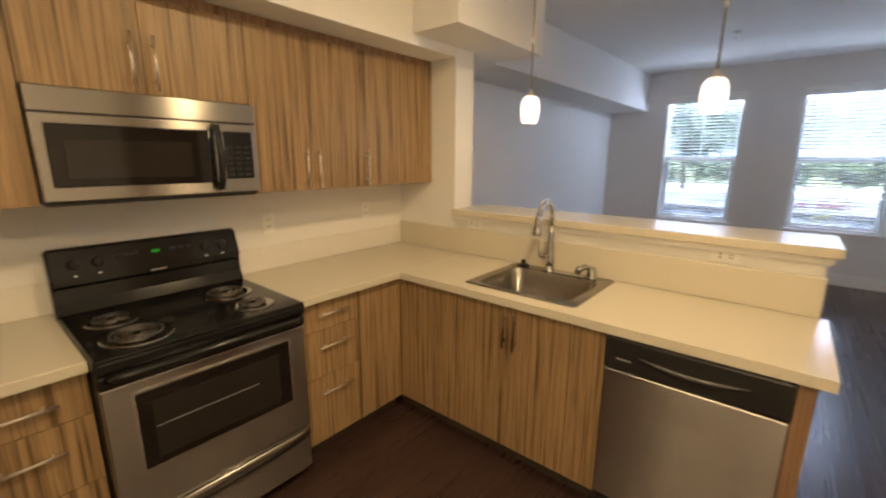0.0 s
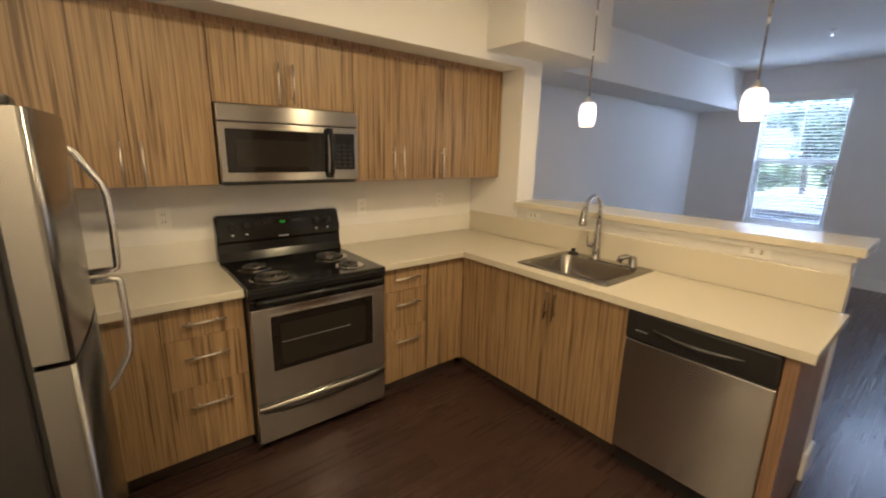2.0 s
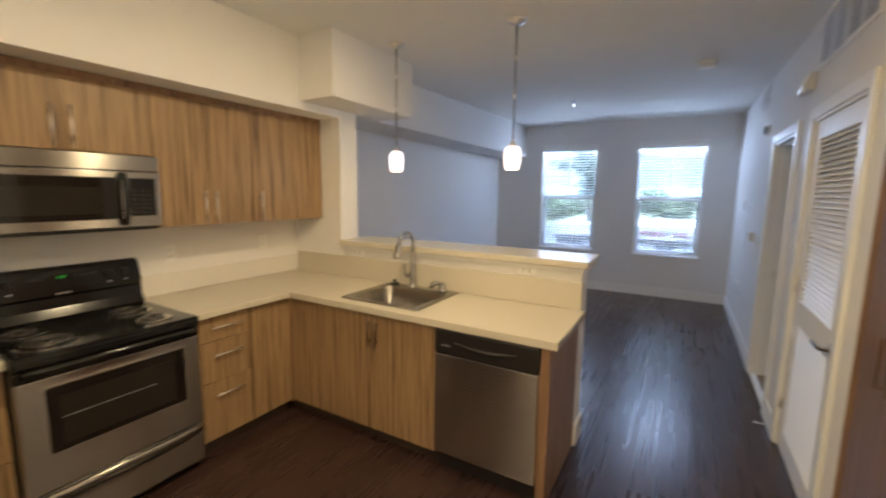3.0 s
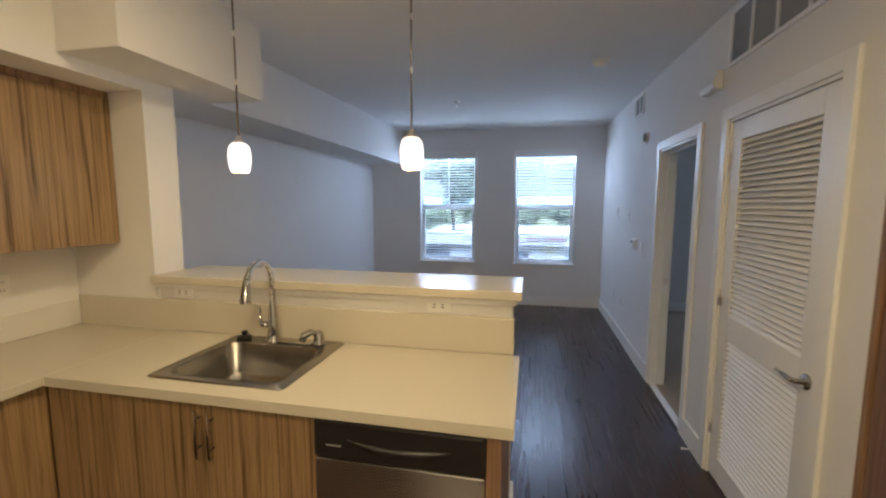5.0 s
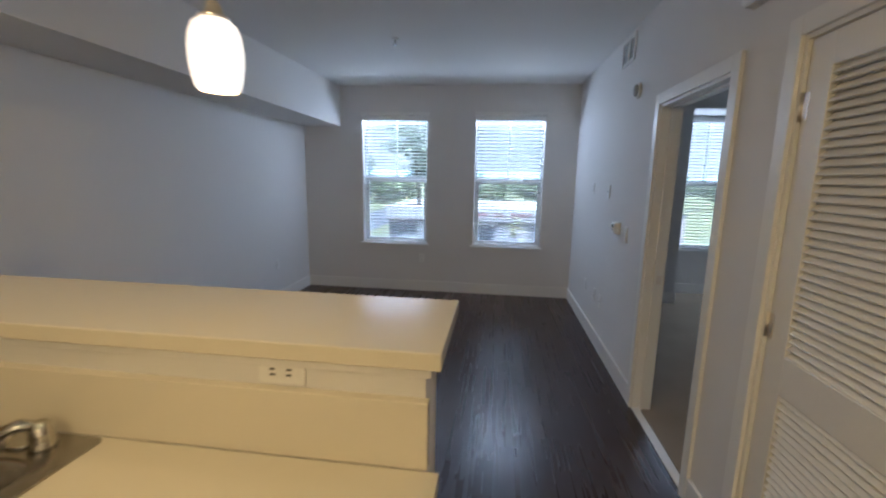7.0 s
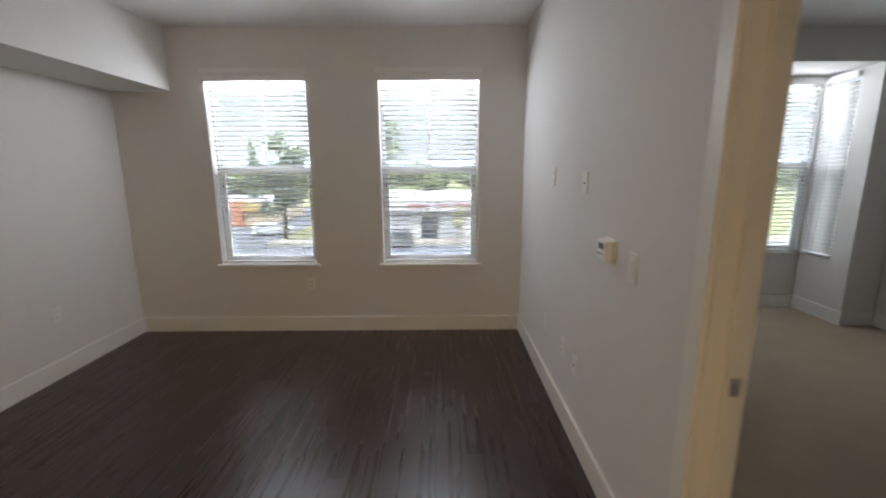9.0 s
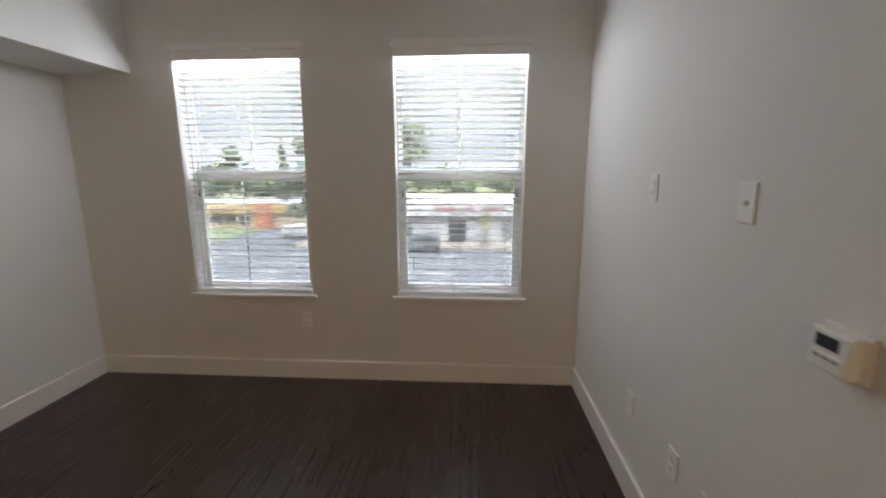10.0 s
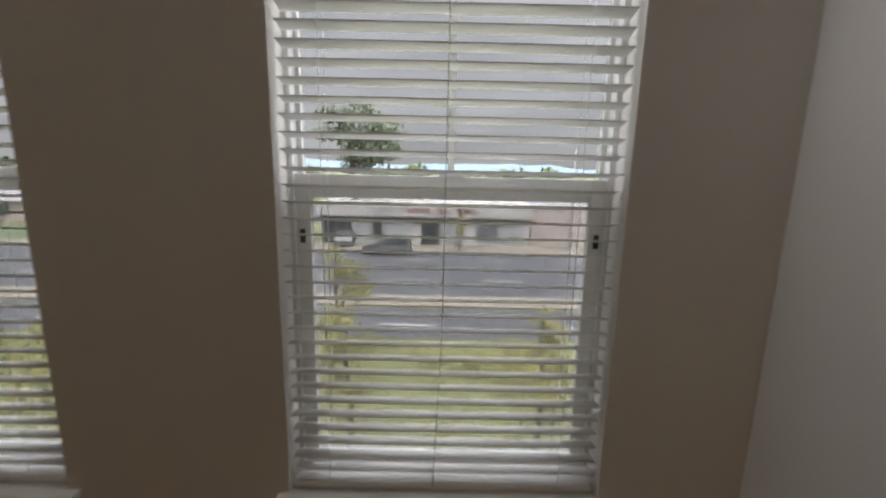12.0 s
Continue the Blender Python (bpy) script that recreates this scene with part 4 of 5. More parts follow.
# ---- windows and blinds ----
def sash_window(name, x0, x1, z0, z1, y, kind_label):
    """A single-hung vinyl window in a wall that runs along x; y: the room side of its frame."""
    ob = thing(name, ((x0 + x1) / 2, y, z0), kind_label, "window", kind="structure")
    f, zm = 0.016, z0 + 0.517 * (z1 - z0)
    part("window_frame", boxes((x0, x0 + f, y, y + 0.08, z0, z1), (x1 - f, x1, y, y + 0.08, z0, z1), (x0 + f, x1 - f, y, y + 0.08, z0, z0 + f), (x0 + f, x1 - f, y, y + 0.08, z1 - f, z1), bevel=0.003), VINYL, ob)
    a0, a1, s = x0 + f, x1 - f, 0.042
    low = part("lower_sash", boxes((a0, a0 + s, y + 0.008, y + 0.035, z0 + f, zm + 0.03), (a1 - s, a1, y + 0.008, y + 0.035, z0 + f, zm + 0.03), (a0 + s, a1 - s, y + 0.008, y + 0.035, z0 + f, z0 + f + 0.048), (a0 + s, a1 - s, y + 0.008, y + 0.035, zm - 0.035, zm + 0.03), bevel=0.002), VINYL, ob)
    up = part("upper_sash", boxes((a0, a0 + 0.014, y + 0.040, y + 0.065, zm - 0.02, z1 - f), (a1 - 0.014, a1, y + 0.040, y + 0.065, zm - 0.02, z1 - f), (a0 + 0.014, a1 - 0.014, y + 0.040, y + 0.065, zm - 0.02, zm + 0.02), (a0 + 0.014, a1 - 0.014, y + 0.040, y + 0.065, z1 - f - 0.025, z1 - f)), VINYL, ob)
    part("muntin", boxes(((x0 + x1) / 2 - 0.009, (x0 + x1) / 2 + 0.009, y + 0.046, y + 0.060, zm + 0.02, z1 - f - 0.025)), VINYL, up)
    for o, r in ((low, (a0 + s, a1 - s, y + 0.020, y + 0.024, z0 + f + 0.048, zm - 0.035)), (up, (a0 + 0.014, a1 - 0.014, y + 0.052, y + 0.055, zm + 0.02, z1 - f - 0.025))):
        g = part("pane", boxes(r), GLASS, o, "clear window pane")
        g.visible_shadow = False
    part("insect_screen", boxes((a0 + 0.004, a1 - 0.004, y + 0.068, y + 0.0685, z0 + f + 0.004, zm - 0.024)), SCREEN, ob, "fine grey insect screen outside the lower sash")
    part("sash_lock", boxes(((x0 + x1) / 2 - 0.035, (x0 + x1) / 2 + 0.035, y + 0.002, y + 0.03, zm + 0.0305, zm + 0.042), bevel=0.003), VINYL, low)
    for x in (a0 + 0.012, a1 - 0.026):
        part("tilt_latch", boxes((x, x + 0.014, y + 0.002, y + 0.0075, zm - 0.165, zm - 0.125), bevel=0.001), BLACK_P, low, "small dark balance latch")
    return ob


def window_sill(x0, x1, y_out, y_in, z, side=0.035):
    structure("window_sill", boxes((x0 - side, x1 + side, y_out - 0.035, y_out, z - 0.022, z), (x0 + 0.001, x1 - 0.001, y_out, y_in, z - 0.0215, z - 0.0005), bevel=0.002), TRIM, "white painted window stool", "window sill")


def blind(x0, x1, z0, z1, y, label, pitch=0.0437, tilt=-11.0):
    """A horizontal blind of broad slats with valance, bottom rail, ladder cords and wand."""
    ob = thing("blind", ((x0 + x1) / 2, y, z1), label, "blind", "window blinds")
    part("headrail", boxes((x0 + 0.006, x1 - 0.006, y - 0.02, y + 0.025, z1 - 0.045, z1 - 0.003)), SLAT, ob)
    part("valance", boxes((x0 + 0.001, x1 - 0.001, y - 0.040, y - 0.028, z1 - 0.062, z1 - 0.001), (x0 + 0.001, x0 + 0.009, y - 0.028, y - 0.021, z1 - 0.062, z1 - 0.001), bevel=0.002), SLAT, ob, "white blind valance")
    part("bottom_rail", boxes((x0 + 0.012, x1 - 0.012, y - 0.024, y + 0.026, z0 + 0.012, z0 + 0.030), bevel=0.004), SLAT, ob)
    bm = bmesh.new()
    n = 6
    for sgn, flip in ((1, False), (-1, True)):
        rows = []
        for k in range(n + 1):
            v = -0.025 + 0.05 * k / n
            bow = 0.0022 * (1 - (v / 0.025) ** 2)
            rows.append([bm.verts.new((sx, v * math.cos(radians(tilt)), bow + sgn * 0.0012 + v * math.sin(radians(tilt)))) for sx in (-(x1 - x0) / 2 + 0.012, (x1 - x0) / 2 - 0.012)])
        for p, q in zip(rows, rows[1:]):
            fc = bm.faces.new((p[0], p[1], q[1], q[0]) if not flip else (p[0], q[0], q[1], p[1]))
            fc.smooth = True
        if sgn == 1:
            top = rows
    for k in (0, n):
        bm.faces.new((top[k][0], top[k][1], rows[k][1], rows[k][0]))
    for e in (0, 1):
        for k in range(n):
            bm.faces.new((top[k][e], top[k + 1][e], rows[k + 1][e], rows[k][e]))
    bmesh.ops.recalc_face_normals(bm, faces=bm.faces)
    me = bpy.data.meshes.new("slat")
    bm.to_mesh(me)
    bm.free()
    me.materials.append(SLAT)
    z = z0 + 0.030 + pitch * 0.8
    while z < z1 - 0.07:
        s = new("slat", me)
        s.parent = ob
        s.location = (0, random.uniform(-0.0006, 0.0006), z - z1 + random.uniform(-0.0006, 0.0006))
        s.rotation_euler = (radians(random.uniform(-1.0, 1.0)), radians(random.uniform(-0.06, 0.06)), 0)
        z += pitch
    for fr in (0.13, 0.87) if x1 - x0 > 0.5 else (0.25, 0.75):
        x = x0 + fr * (x1 - x0)
        part("ladder_cord", tube(tube(bmesh.new(), [(x, y - 0.027, z0 + 0.02), (x, y - 0.027, z1 - 0.04)], 0.0009, 4), [(x, y + 0.028, z0 + 0.02), (x, y + 0.028, z1 - 0.04)], 0.0009, 4), SLAT, ob)
    xm = x0 + 0.485 * (x1 - x0)
    part("lift_cord", tube(bmesh.new(), [(xm, y - 0.031, z1 - 0.05), (xm - 0.003, y - 0.032, z0 + 0.5), (xm - 0.02, y - 0.031, z0 + 0.03)], 0.0012, 5), GREY_P, ob, "thin grey lift cord")
    return ob


for x0, x1 in (WIN1, WIN2):
    sash_window("window_1" if x0 < 2 else "window_2", x0, x1, WZ[0], WZ[1], YW + 0.095, "white vinyl single-hung window with clear panes")
    window_sill(x0, x1, YW, YW + 0.095, WZ[0])
    blind(x0, x1, WZ[0], WZ[1], YW + 0.036, "white horizontal slat blind, lowered with slats open")
    structure("window_head_trim", boxes((x0 - 0.02, x1 + 0.02, YW - 0.022, YW, WZ[1] + 0.002, WZ[1] + 0.045), bevel=0.003), TRIM, "off-white trim over the window blind", "trim")
for k, (x0, x1) in enumerate((W3, W4)):
    sash_window("window_3" if k == 0 else "window_4", x0, x1, BZ[0], BZ[1], BAY_Y + 0.04, "white vinyl single-hung bay window")
    blind(x0, x1, BZ[0], BZ[1], BAY_Y + 0.005, "white horizontal slat blind in the bay, lowered", tilt=-11.0)
structure("window_sill", boxes((BAY_X[0] + 0.01, BAY_X[1] - 0.001, BAY_Y - 0.03, BAY_Y + 0.04, BZ[0] - 0.022, BZ[0]), bevel=0.002), TRIM, "white painted sill along the bay", "window sill")
side = sash_window("window_5", -0.175, 0.175, BZ[0], BZ[1], 0.0, "narrow white vinyl bay window")
side.matrix_world = pose(BAY_X[1] + 0.04, (WS[0] + WS[1]) / 2, BZ[0], 0, 0, -90)
sb = blind(-0.175, 0.175, BZ[0], BZ[1], 0.0, "narrow white slat blind in the bay, nearly closed", tilt=55.0)
sb.matrix_world = pose(BAY_X[1] + 0.005, (WS[0] + WS[1]) / 2, BZ[1], 0, 0, -90)

# lamp strips added in the window openings to boost the sky's light
def sky_strip(x, y, z, length, power):
    lamp = new("sky_light", bpy.data.lights.new("sky_light", "AREA"))
    lamp.data.shape, lamp.data.size, lamp.data.size_y, lamp.data.energy, lamp.data.color = "RECTANGLE", length, 0.03, power * length, (0.97, 0.97, 0.97)
    lamp.matrix_world = pose(x, y, z, -45, 0, 0)


for x0, x1 in (WIN1, WIN2):
    sky_strip((x0 + x1) / 2, YW - 0.001, WZ[1] - 0.078, x1 - x0 - 0.03, SKY_WATTS)
    # second strip, added behind the blind to brighten its slats
    behind = new("sky_light", bpy.data.lights.new("sky_light", "AREA"))
    behind.data.shape, behind.data.size, behind.data.size_y, behind.data.energy = "RECTANGLE", x1 - x0 - 0.06, 0.03, 0.6
    behind.matrix_world = pose((x0 + x1) / 2, YW + 0.080, WZ[1] - 0.02, 0, 0, 0)
for x0, x1 in (W3, W4):
    sky_strip((x0 + x1) / 2, BAY_Y - 0.030, BZ[1] - 0.078, x1 - x0 - 0.06, SKY_WATTS * 0.7)

# ---- louvred closet door ----
LY0, LY1, LX = CDOOR[0] + 0.019, CDOOR[1] - 0.019, XR + 0.008
cd = thing("closet_door", (LX, LY1, 0), "white painted louvred closet door, closed", "door")
ST = 0.105
part("stile", boxes((LX, LX + 0.035, LY0, LY0 + ST, 0.012, 2.066), bevel=0.002), TRIM, cd)
part("stile", boxes((LX, LX + 0.035, LY1 - ST, LY1, 0.012, 2.066), bevel=0.002), TRIM, cd)
for z0, z1 in ((0.012, 0.150), (0.855, 0.995), (1.962, 2.066)):
    part("rail", boxes((LX, LX + 0.035, LY0 + ST, LY1 - ST, z0, z1), bevel=0.002), TRIM, cd)
bm = boxes((-0.020, 0.020, LY0 + ST - LY1, -ST, -0.0032, 0.0032), bevel=0.0025)
bmesh.ops.rotate(bm, verts=bm.verts, cent=(0, 0, 0), matrix=Matrix.Rotation(radians(-43), 3, "Y"))
me = bpy.data.meshes.new("louvre")
bm.to_mesh(me)
bm.free()
me.materials.append(TRIM)
for z0, z1 in ((0.150, 0.855), (0.995, 1.962)):
    z = z0 + 0.014
    while z < z1 - 0.005:
        s = new("louvre", me)
        s.parent, s.location = cd, (0.0175, 0, z)
        z += 0.0285
part("back_panel", boxes((LX + 0.034, LX + 0.037, LY0 + ST - 0.01, LY1 - ST + 0.01, 0.14, 1.97)), TRIM, cd)
hy, hz = LY0 + 0.052, 0.912
hd = part("door_handle", lathe(bmesh.new(), (LX, hy, hz), [(0.033, 0), (0.033, -0.006), (0.028, -0.010), (0.012, -0.012), (0.011, -0.045), (0.006, -0.048)], 24, axis="x"), CHROME, cd, "chrome lever handle with round rose")
part("lever", tube(bmesh.new(), [(LX - 0.042, hy, hz), (LX - 0.050, hy + 0.02, hz + 0.001), (LX - 0.052, hy + 0.06, hz + 0.004), (LX - 0.050, hy + 0.115, hz + 0.003)], [0.011, 0.010, 0.009, 0.008], 12), CHROME, hd)
for z in (0.30, 1.08, 1.85):
    part("hinge", tube(boxes((LX - 0.0025, LX + 0.002, LY1 - 0.026, LY1 + 0.014, z - 0.045, z + 0.045)), [(LX - 0.006, LY1 + 0.004, z - 0.048), (LX - 0.006, LY1 + 0.004, z + 0.048)], 0.006, 8), NICKEL, cd, "satin nickel hinge")
ds = thing("door_stop", (XR - 0.02, 0.83, 0.07), "thin spring door stop on the baseboard", "door stop")
part("rod", tube(bmesh.new(), [(XR - 0.016, 0.88, 0.06), (XR - 0.09, 0.88, 0.06)], 0.005, 8), NICKEL, ds)
part("tip", tube(bmesh.new(), [(XR - 0.09, 0.88, 0.06), (XR - 0.102, 0.88, 0.06)], 0.008, 8), WHITE_P, ds)

# ---- grilles and wall devices ----
def grille(name, y0, y1, z0, z1, cols, pitch, label, upright=False):
    ob = thing(name, (XR, (y0 + y1) / 2, z0), label, "air grille")
    f = 0.022
    part("frame", boxes((XR - 0.014, XR, y0, y1, z0, z0 + f), (XR - 0.014, XR, y0, y1, z1 - f, z1), (XR - 0.014, XR, y0, y0 + f, z0 + f, z1 - f), (XR - 0.014, XR, y1 - f, y1, z0 + f, z1 - f), bevel=0.003), TRIM, ob)
    for k in range(1, cols):
        y = y0 + (y1 - y0) * k / cols
        part("divider", boxes((XR - 0.011, XR - 0.001, y - 0.009, y + 0.009, z0 + f, z1 - f)), TRIM, ob)
    part("backing", boxes((XR - 0.002, XR - 0.0005, y0 + f, y1 - f, z0 + f, z1 - f)), GREY_P, ob)
    length = (y1 - y0) - 2 * f
    bm = boxes((-0.006, 0.006, -length / 2, length / 2, -0.0008, 0.0008))
    bmesh.ops.rotate(bm, verts=bm.verts, cent=(0, 0, 0), matrix=Matrix.Rotation(radians(-35), 3, "Y"))
    me = bpy.data.meshes.new("blade")
    bm.to_mesh(me)
    bm.free()
    me.materials.append(TRIM)
    z = z0 + f + pitch * 0.6
    while z < z1 - f:
        s = new("blade", me)
        s.parent, s.location = ob, (-0.0065, 0, z - z0)
        z += pitch
    return ob


grille("return_air_grille", -0.105, 0.83, 2.380, 2.688, 4, 0.0125, "white return air grille above the closet door")
grille("supply_register", 2.69, 3.03, 2.520, 2.728, 2, 0.018, "white supply air register high on the wall")

det = thing("door_sensor", (XR, 1.01, 2.30), "white plastic wedge-shaped device mounted on wall", "sensor")
bm = bmesh.new()
pr = [(XR, 2.285), (XR - 0.052, 2.300), (XR - 0.060, 2.318), (XR - 0.030, 2.395), (XR, 2.40)]
rings = [[bm.verts.new((x, y, z)) for x, z in pr] for y in (0.905, 1.115)]
for k in range(len(pr)):
    bm.faces.new((rings[0][k], rings[0][(k + 1) % len(pr)], rings[1][(k + 1) % len(pr)], rings[1][k]))
bm.faces.new(rings[0][::-1])
bm.faces.new(rings[1])
bmesh.ops.bevel(bm, geom=bm.edges[:], offset=0.004, segments=2, affect="EDGES")
part("housing", bm, WHITE_P, det)
part("lens", boxes((XR - 0.055, XR - 0.03, 0.93, 1.09, 2.286, 2.292)), TRIM, det)
strobe = thing("alarm_sounder", (XR, 2.52, 2.255), "grey round alarm sounder on the wall", "alarm")
part("base", lathe(bmesh.new(), (XR, 2.52, 2.255), [(0.055, 0), (0.055, -0.012), (0.046, -0.02)], 24, axis="x"), WHITE_P, strobe)
part("cone", lathe(bmesh.new(), (XR - 0.018, 2.52, 2.255), [(0.045, 0), (0.04, -0.014), (0.01, -0.02)], 24, axis="x"), GREY_P, strobe)

th = thing("thermostat", (XR, 2.745, 1.21), "white plastic thermostat with small display", "thermostat")
part("back_plate", boxes((XR - 0.010, XR, 2.688, 2.802, 1.158, 1.262), bevel=0.003), WHITE_P, th)
part("housing", boxes((XR - 0.044, XR - 0.0095, 2.695, 2.795, 1.165, 1.255), bevel=0.006), WHITE_P, th)
part("display", boxes((XR - 0.0455, XR - 0.043, 2.722, 2.778, 1.216, 1.243)), LCD, th, "dark blue-grey display window")
part("lower_cover", boxes((XR - 0.047, XR - 0.043, 2.705, 2.785, 1.170, 1.205), bevel=0.002), WHITE_P, th)
for k in range(3):
    part("button", boxes((XR - 0.0485, XR - 0.0465, 2.715 + 0.023 * k, 2.730 + 0.023 * k, 1.192, 1.199), bevel=0.001), GREY_P, th)


def wall_plate(name, axis, at, a, z, inserts, label, category, w=0.072, h=0.117, group=""):
    """A cover plate; axis x-: on a wall at x = at looking along -x; x+: along +x; y-: along -y. inserts: (w, h, dz, material)."""
    def slab(u0, u1, z0, z1, d0, d1):
        if axis == "x-":
            return (at - d1, at - d0, u0, u1, z0, z1)
        if axis == "x+":
            return (at + d0, at + d1, u0, u1, z0, z1)
        return (u0, u1, at - d1, at - d0, z0, z1)
    loc = (at, a, z) if axis[0] == "x" else (a, at, z)
    ob = thing(name, loc, label, category, group)
    part("plate", boxes(slab(a - w / 2, a + w / 2, z - h / 2, z + h / 2, 0, 0.006), bevel=0.002), WHITE_P, ob)
    for nm, iw, ih, da, dz, mat in inserts:
        part(nm, boxes(slab(a + da - iw / 2, a + da + iw / 2, z + dz - ih / 2, z + dz + ih / 2, 0.0055, 0.0096 if nm in ("slot", "cover_gap") else 0.009), bevel=0.0 if nm in ("slot", "cover_gap") else 0.0012), mat, ob)
    return ob


OUTLET = [("socket", 0.034, 0.030, 0, 0.021, TRIM), ("socket", 0.034, 0.030, 0, -0.021, TRIM), ("slot", 0.004, 0.011, -0.007, 0.022, GREY_P), ("slot", 0.004, 0.011, 0.007, 0.022, GREY_P), ("slot", 0.004, 0.011, -0.007, -0.020, GREY_P), ("slot", 0.004, 0.011, 0.007, -0.020, GREY_P)]
ROCKER = [("rocker", 0.033, 0.067, 0, 0, TRIM)]
JACK = [("jack", 0.014, 0.014, 0, 0, GREY_P)]
wall_plate("blank_plate", "x-", XR, 3.795, 0.469, [("screw", 0.006, 0.006, 0, 0.042, TRIM), ("screw", 0.006, 0.006, 0, -0.042, TRIM)], "plain white cover plate low above the baseboard", "wall plate")
wall_plate("wall_outlet", "x-", XR, 3.365, 0.468, OUTLET, "white wall outlet low above the baseboard", "outlet", group="wall outlets")
wall_plate("cable_plate", "x-", XR, 3.128, 0.460, JACK, "white cable jack plate low above the baseboard", "outlet")
wall_plate("light_switch", "x-", XR, 2.517, 1.181, ROCKER, "white rocker light switch beside the thermostat", "light switch", h=0.125)
wall_plate("cable_plate", "x-", XR, 3.125, 1.496, JACK, "white cable jack plate at television height", "outlet")
wall_plate("wall_outlet", "x-", XR, 3.745, 1.516, OUTLET, "white outlet plate at television height", "outlet", group="wall outlets")
wall_plate("wall_outlet", "x+", -0.07, 3.95, 0.49, OUTLET, "white wall outlet on the side wall", "outlet", group="wall outlets")
wall_plate("wall_outlet", "y-", YW, 1.612, 0.476, OUTLET, "white wall outlet under the window", "outlet", group="wall outlets")
wall_plate("wall_outlet", "x+", 0.0, -2.30, 1.195, OUTLET, "white outlet over the counter", "outlet", group="counter outlets")
wall_plate("wall_outlet", "x+", 0.0, -1.084, 1.187, OUTLET, "white outlet over the counter", "outlet", group="counter outlets")
wall_plate("wall_outlet", "x+", 0.0, -0.36, 1.20, OUTLET, "white outlet over the counter", "outlet", group="counter outlets")
for x in (0.70, 2.14):
    wall_plate("wall_outlet", "y-", 0.021, x, 1.126, [("socket", 0.032, 0.036, -0.021, 0, TRIM), ("socket", 0.032, 0.036, 0.021, 0, TRIM), ("slot", 0.013, 0.005, -0.021, 0.007, BLACK_P), ("slot", 0.013, 0.005, 0.021, 0.007, BLACK_P), ("slot", 0.013, 0.005, -0.021, -0.007, BLACK_P), ("slot", 0.013, 0.005, 0.021, -0.007, BLACK_P), ("cover_gap", 0.045, 0.007, 0.025, 0.031, BLACK_P)], "white sideways outlet under the bar top", "outlet", w=0.117, h=0.062, group="counter outlets")

smoke = thing("smoke_detector", (3.075, 1.70, ceiling_at(1.70)), "round white smoke detector on the ceiling", "smoke detector")
part("base", lathe(bmesh.new(), (3.075, 1.70, ceiling_at(1.70)), [(0.070, 0), (0.070, -0.012), (0.062, -0.016)], 28), WHITE_P, smoke)
part("cover", lathe(bmesh.new(), (3.075, 1.70, ceiling_at(1.70) - 0.016), [(0.058, 0), (0.060, -0.018), (0.050, -0.032), (0.02, -0.036)], 28), WHITE_P, smoke)
spr = thing("sprinkler_head", (1.715, 2.86, ceiling_at(2.86)), "small chrome sprinkler head on the ceiling", "sprinkler")
part("escutcheon", lathe(bmesh.new(), (1.715, 2.86, ceiling_at(2.86)), [(0.034, 0), (0.030, -0.008), (0.014, -0.012)], 20), WHITE_P, spr)
part("head", lathe(bmesh.new(), (1.715, 2.86, ceiling_at(2.86) - 0.012), [(0.009, 0), (0.009, -0.022), (0.004, -0.026), (0.004, -0.036), (0.016, -0.038), (0.016, -0.041)], 14), CHROME, spr)

# ---- outside, seen from an upper storey ----
G = -6.40
EARTH = material("dry_grass", (0.13, 0.135, 0.05), 0.95, vary=0.35, scale=0.4, fine=6, bump=0.4)
LAWN = material("lawn", (0.075, 0.10, 0.045), 0.95, vary=0.25, scale=0.5, fine=9, bump=0.4)
ASPHALT = material("asphalt", (0.06, 0.062, 0.068), 0.85, vary=0.18, scale=0.3, fine=14, stretch=(0.25, 1, 1))
CONCRETE = material("pale_concrete", (0.21, 0.185, 0.15), 0.9, vary=0.12, scale=0.6, fine=8)
MARK = material("road_paint", (0.5, 0.5, 0.49), 0.7, vary=0.15, fine=20)
STUCCO = material("white_stucco", (0.50, 0.485, 0.465), 0.9, vary=0.08, scale=0.6, fine=20)
PINK = material("pale_wall", (0.48, 0.41, 0.39), 0.9, vary=0.08, scale=0.5, fine=20)
ROOF = material("grey_roofing", (0.30, 0.30, 0.31), 0.9, vary=0.15, scale=0.3, fine=6)
YELLOW = material("yellow_fascia", (0.42, 0.30, 0.12), 0.6, vary=0.06)
ORANGE = material("orange_paint", (0.36, 0.13, 0.06), 0.6, vary=0.06)
BEIGE = material("beige_wall", (0.50, 0.40, 0.28), 0.9, vary=0.08)
RED = material("red_letters", (0.20, 0.04, 0.045), 0.5, vary=0.05)
# pale base colour carries the reflections in the shop glazing
PALEGLASS = material("reflecting_shop_glass", (0.40, 0.41, 0.42), 0.1, vary=0.15)
GREYGLASS = material("grey_shop_glass", (0.15, 0.16, 0.17), 0.1, vary=0.15)
DARKGLASS = material("shop_glass", (0.03, 0.035, 0.04), 0.08, vary=0.2)
FASCIA_SHADOW = material("fascia_shadow_dark", (0.07, 0.06, 0.06), 0.8, vary=0.2)
BARK = material("bark", (0.11, 0.08, 0.06), 0.95, vary=0.3, stretch=(1, 1, 0.2), scale=8, bump=0.6)
SILVER = material("silver_car_paint", (0.16, 0.165, 0.165), 0.4, metal=0.5, vary=0.03, coat=0.5)
WHITE_C = material("white_car_paint", (0.75, 0.75, 0.74), 0.35, vary=0.03, coat=0.5)
TYRE = material("tyre_rubber", (0.02, 0.02, 0.02), 0.85, vary=0.2)
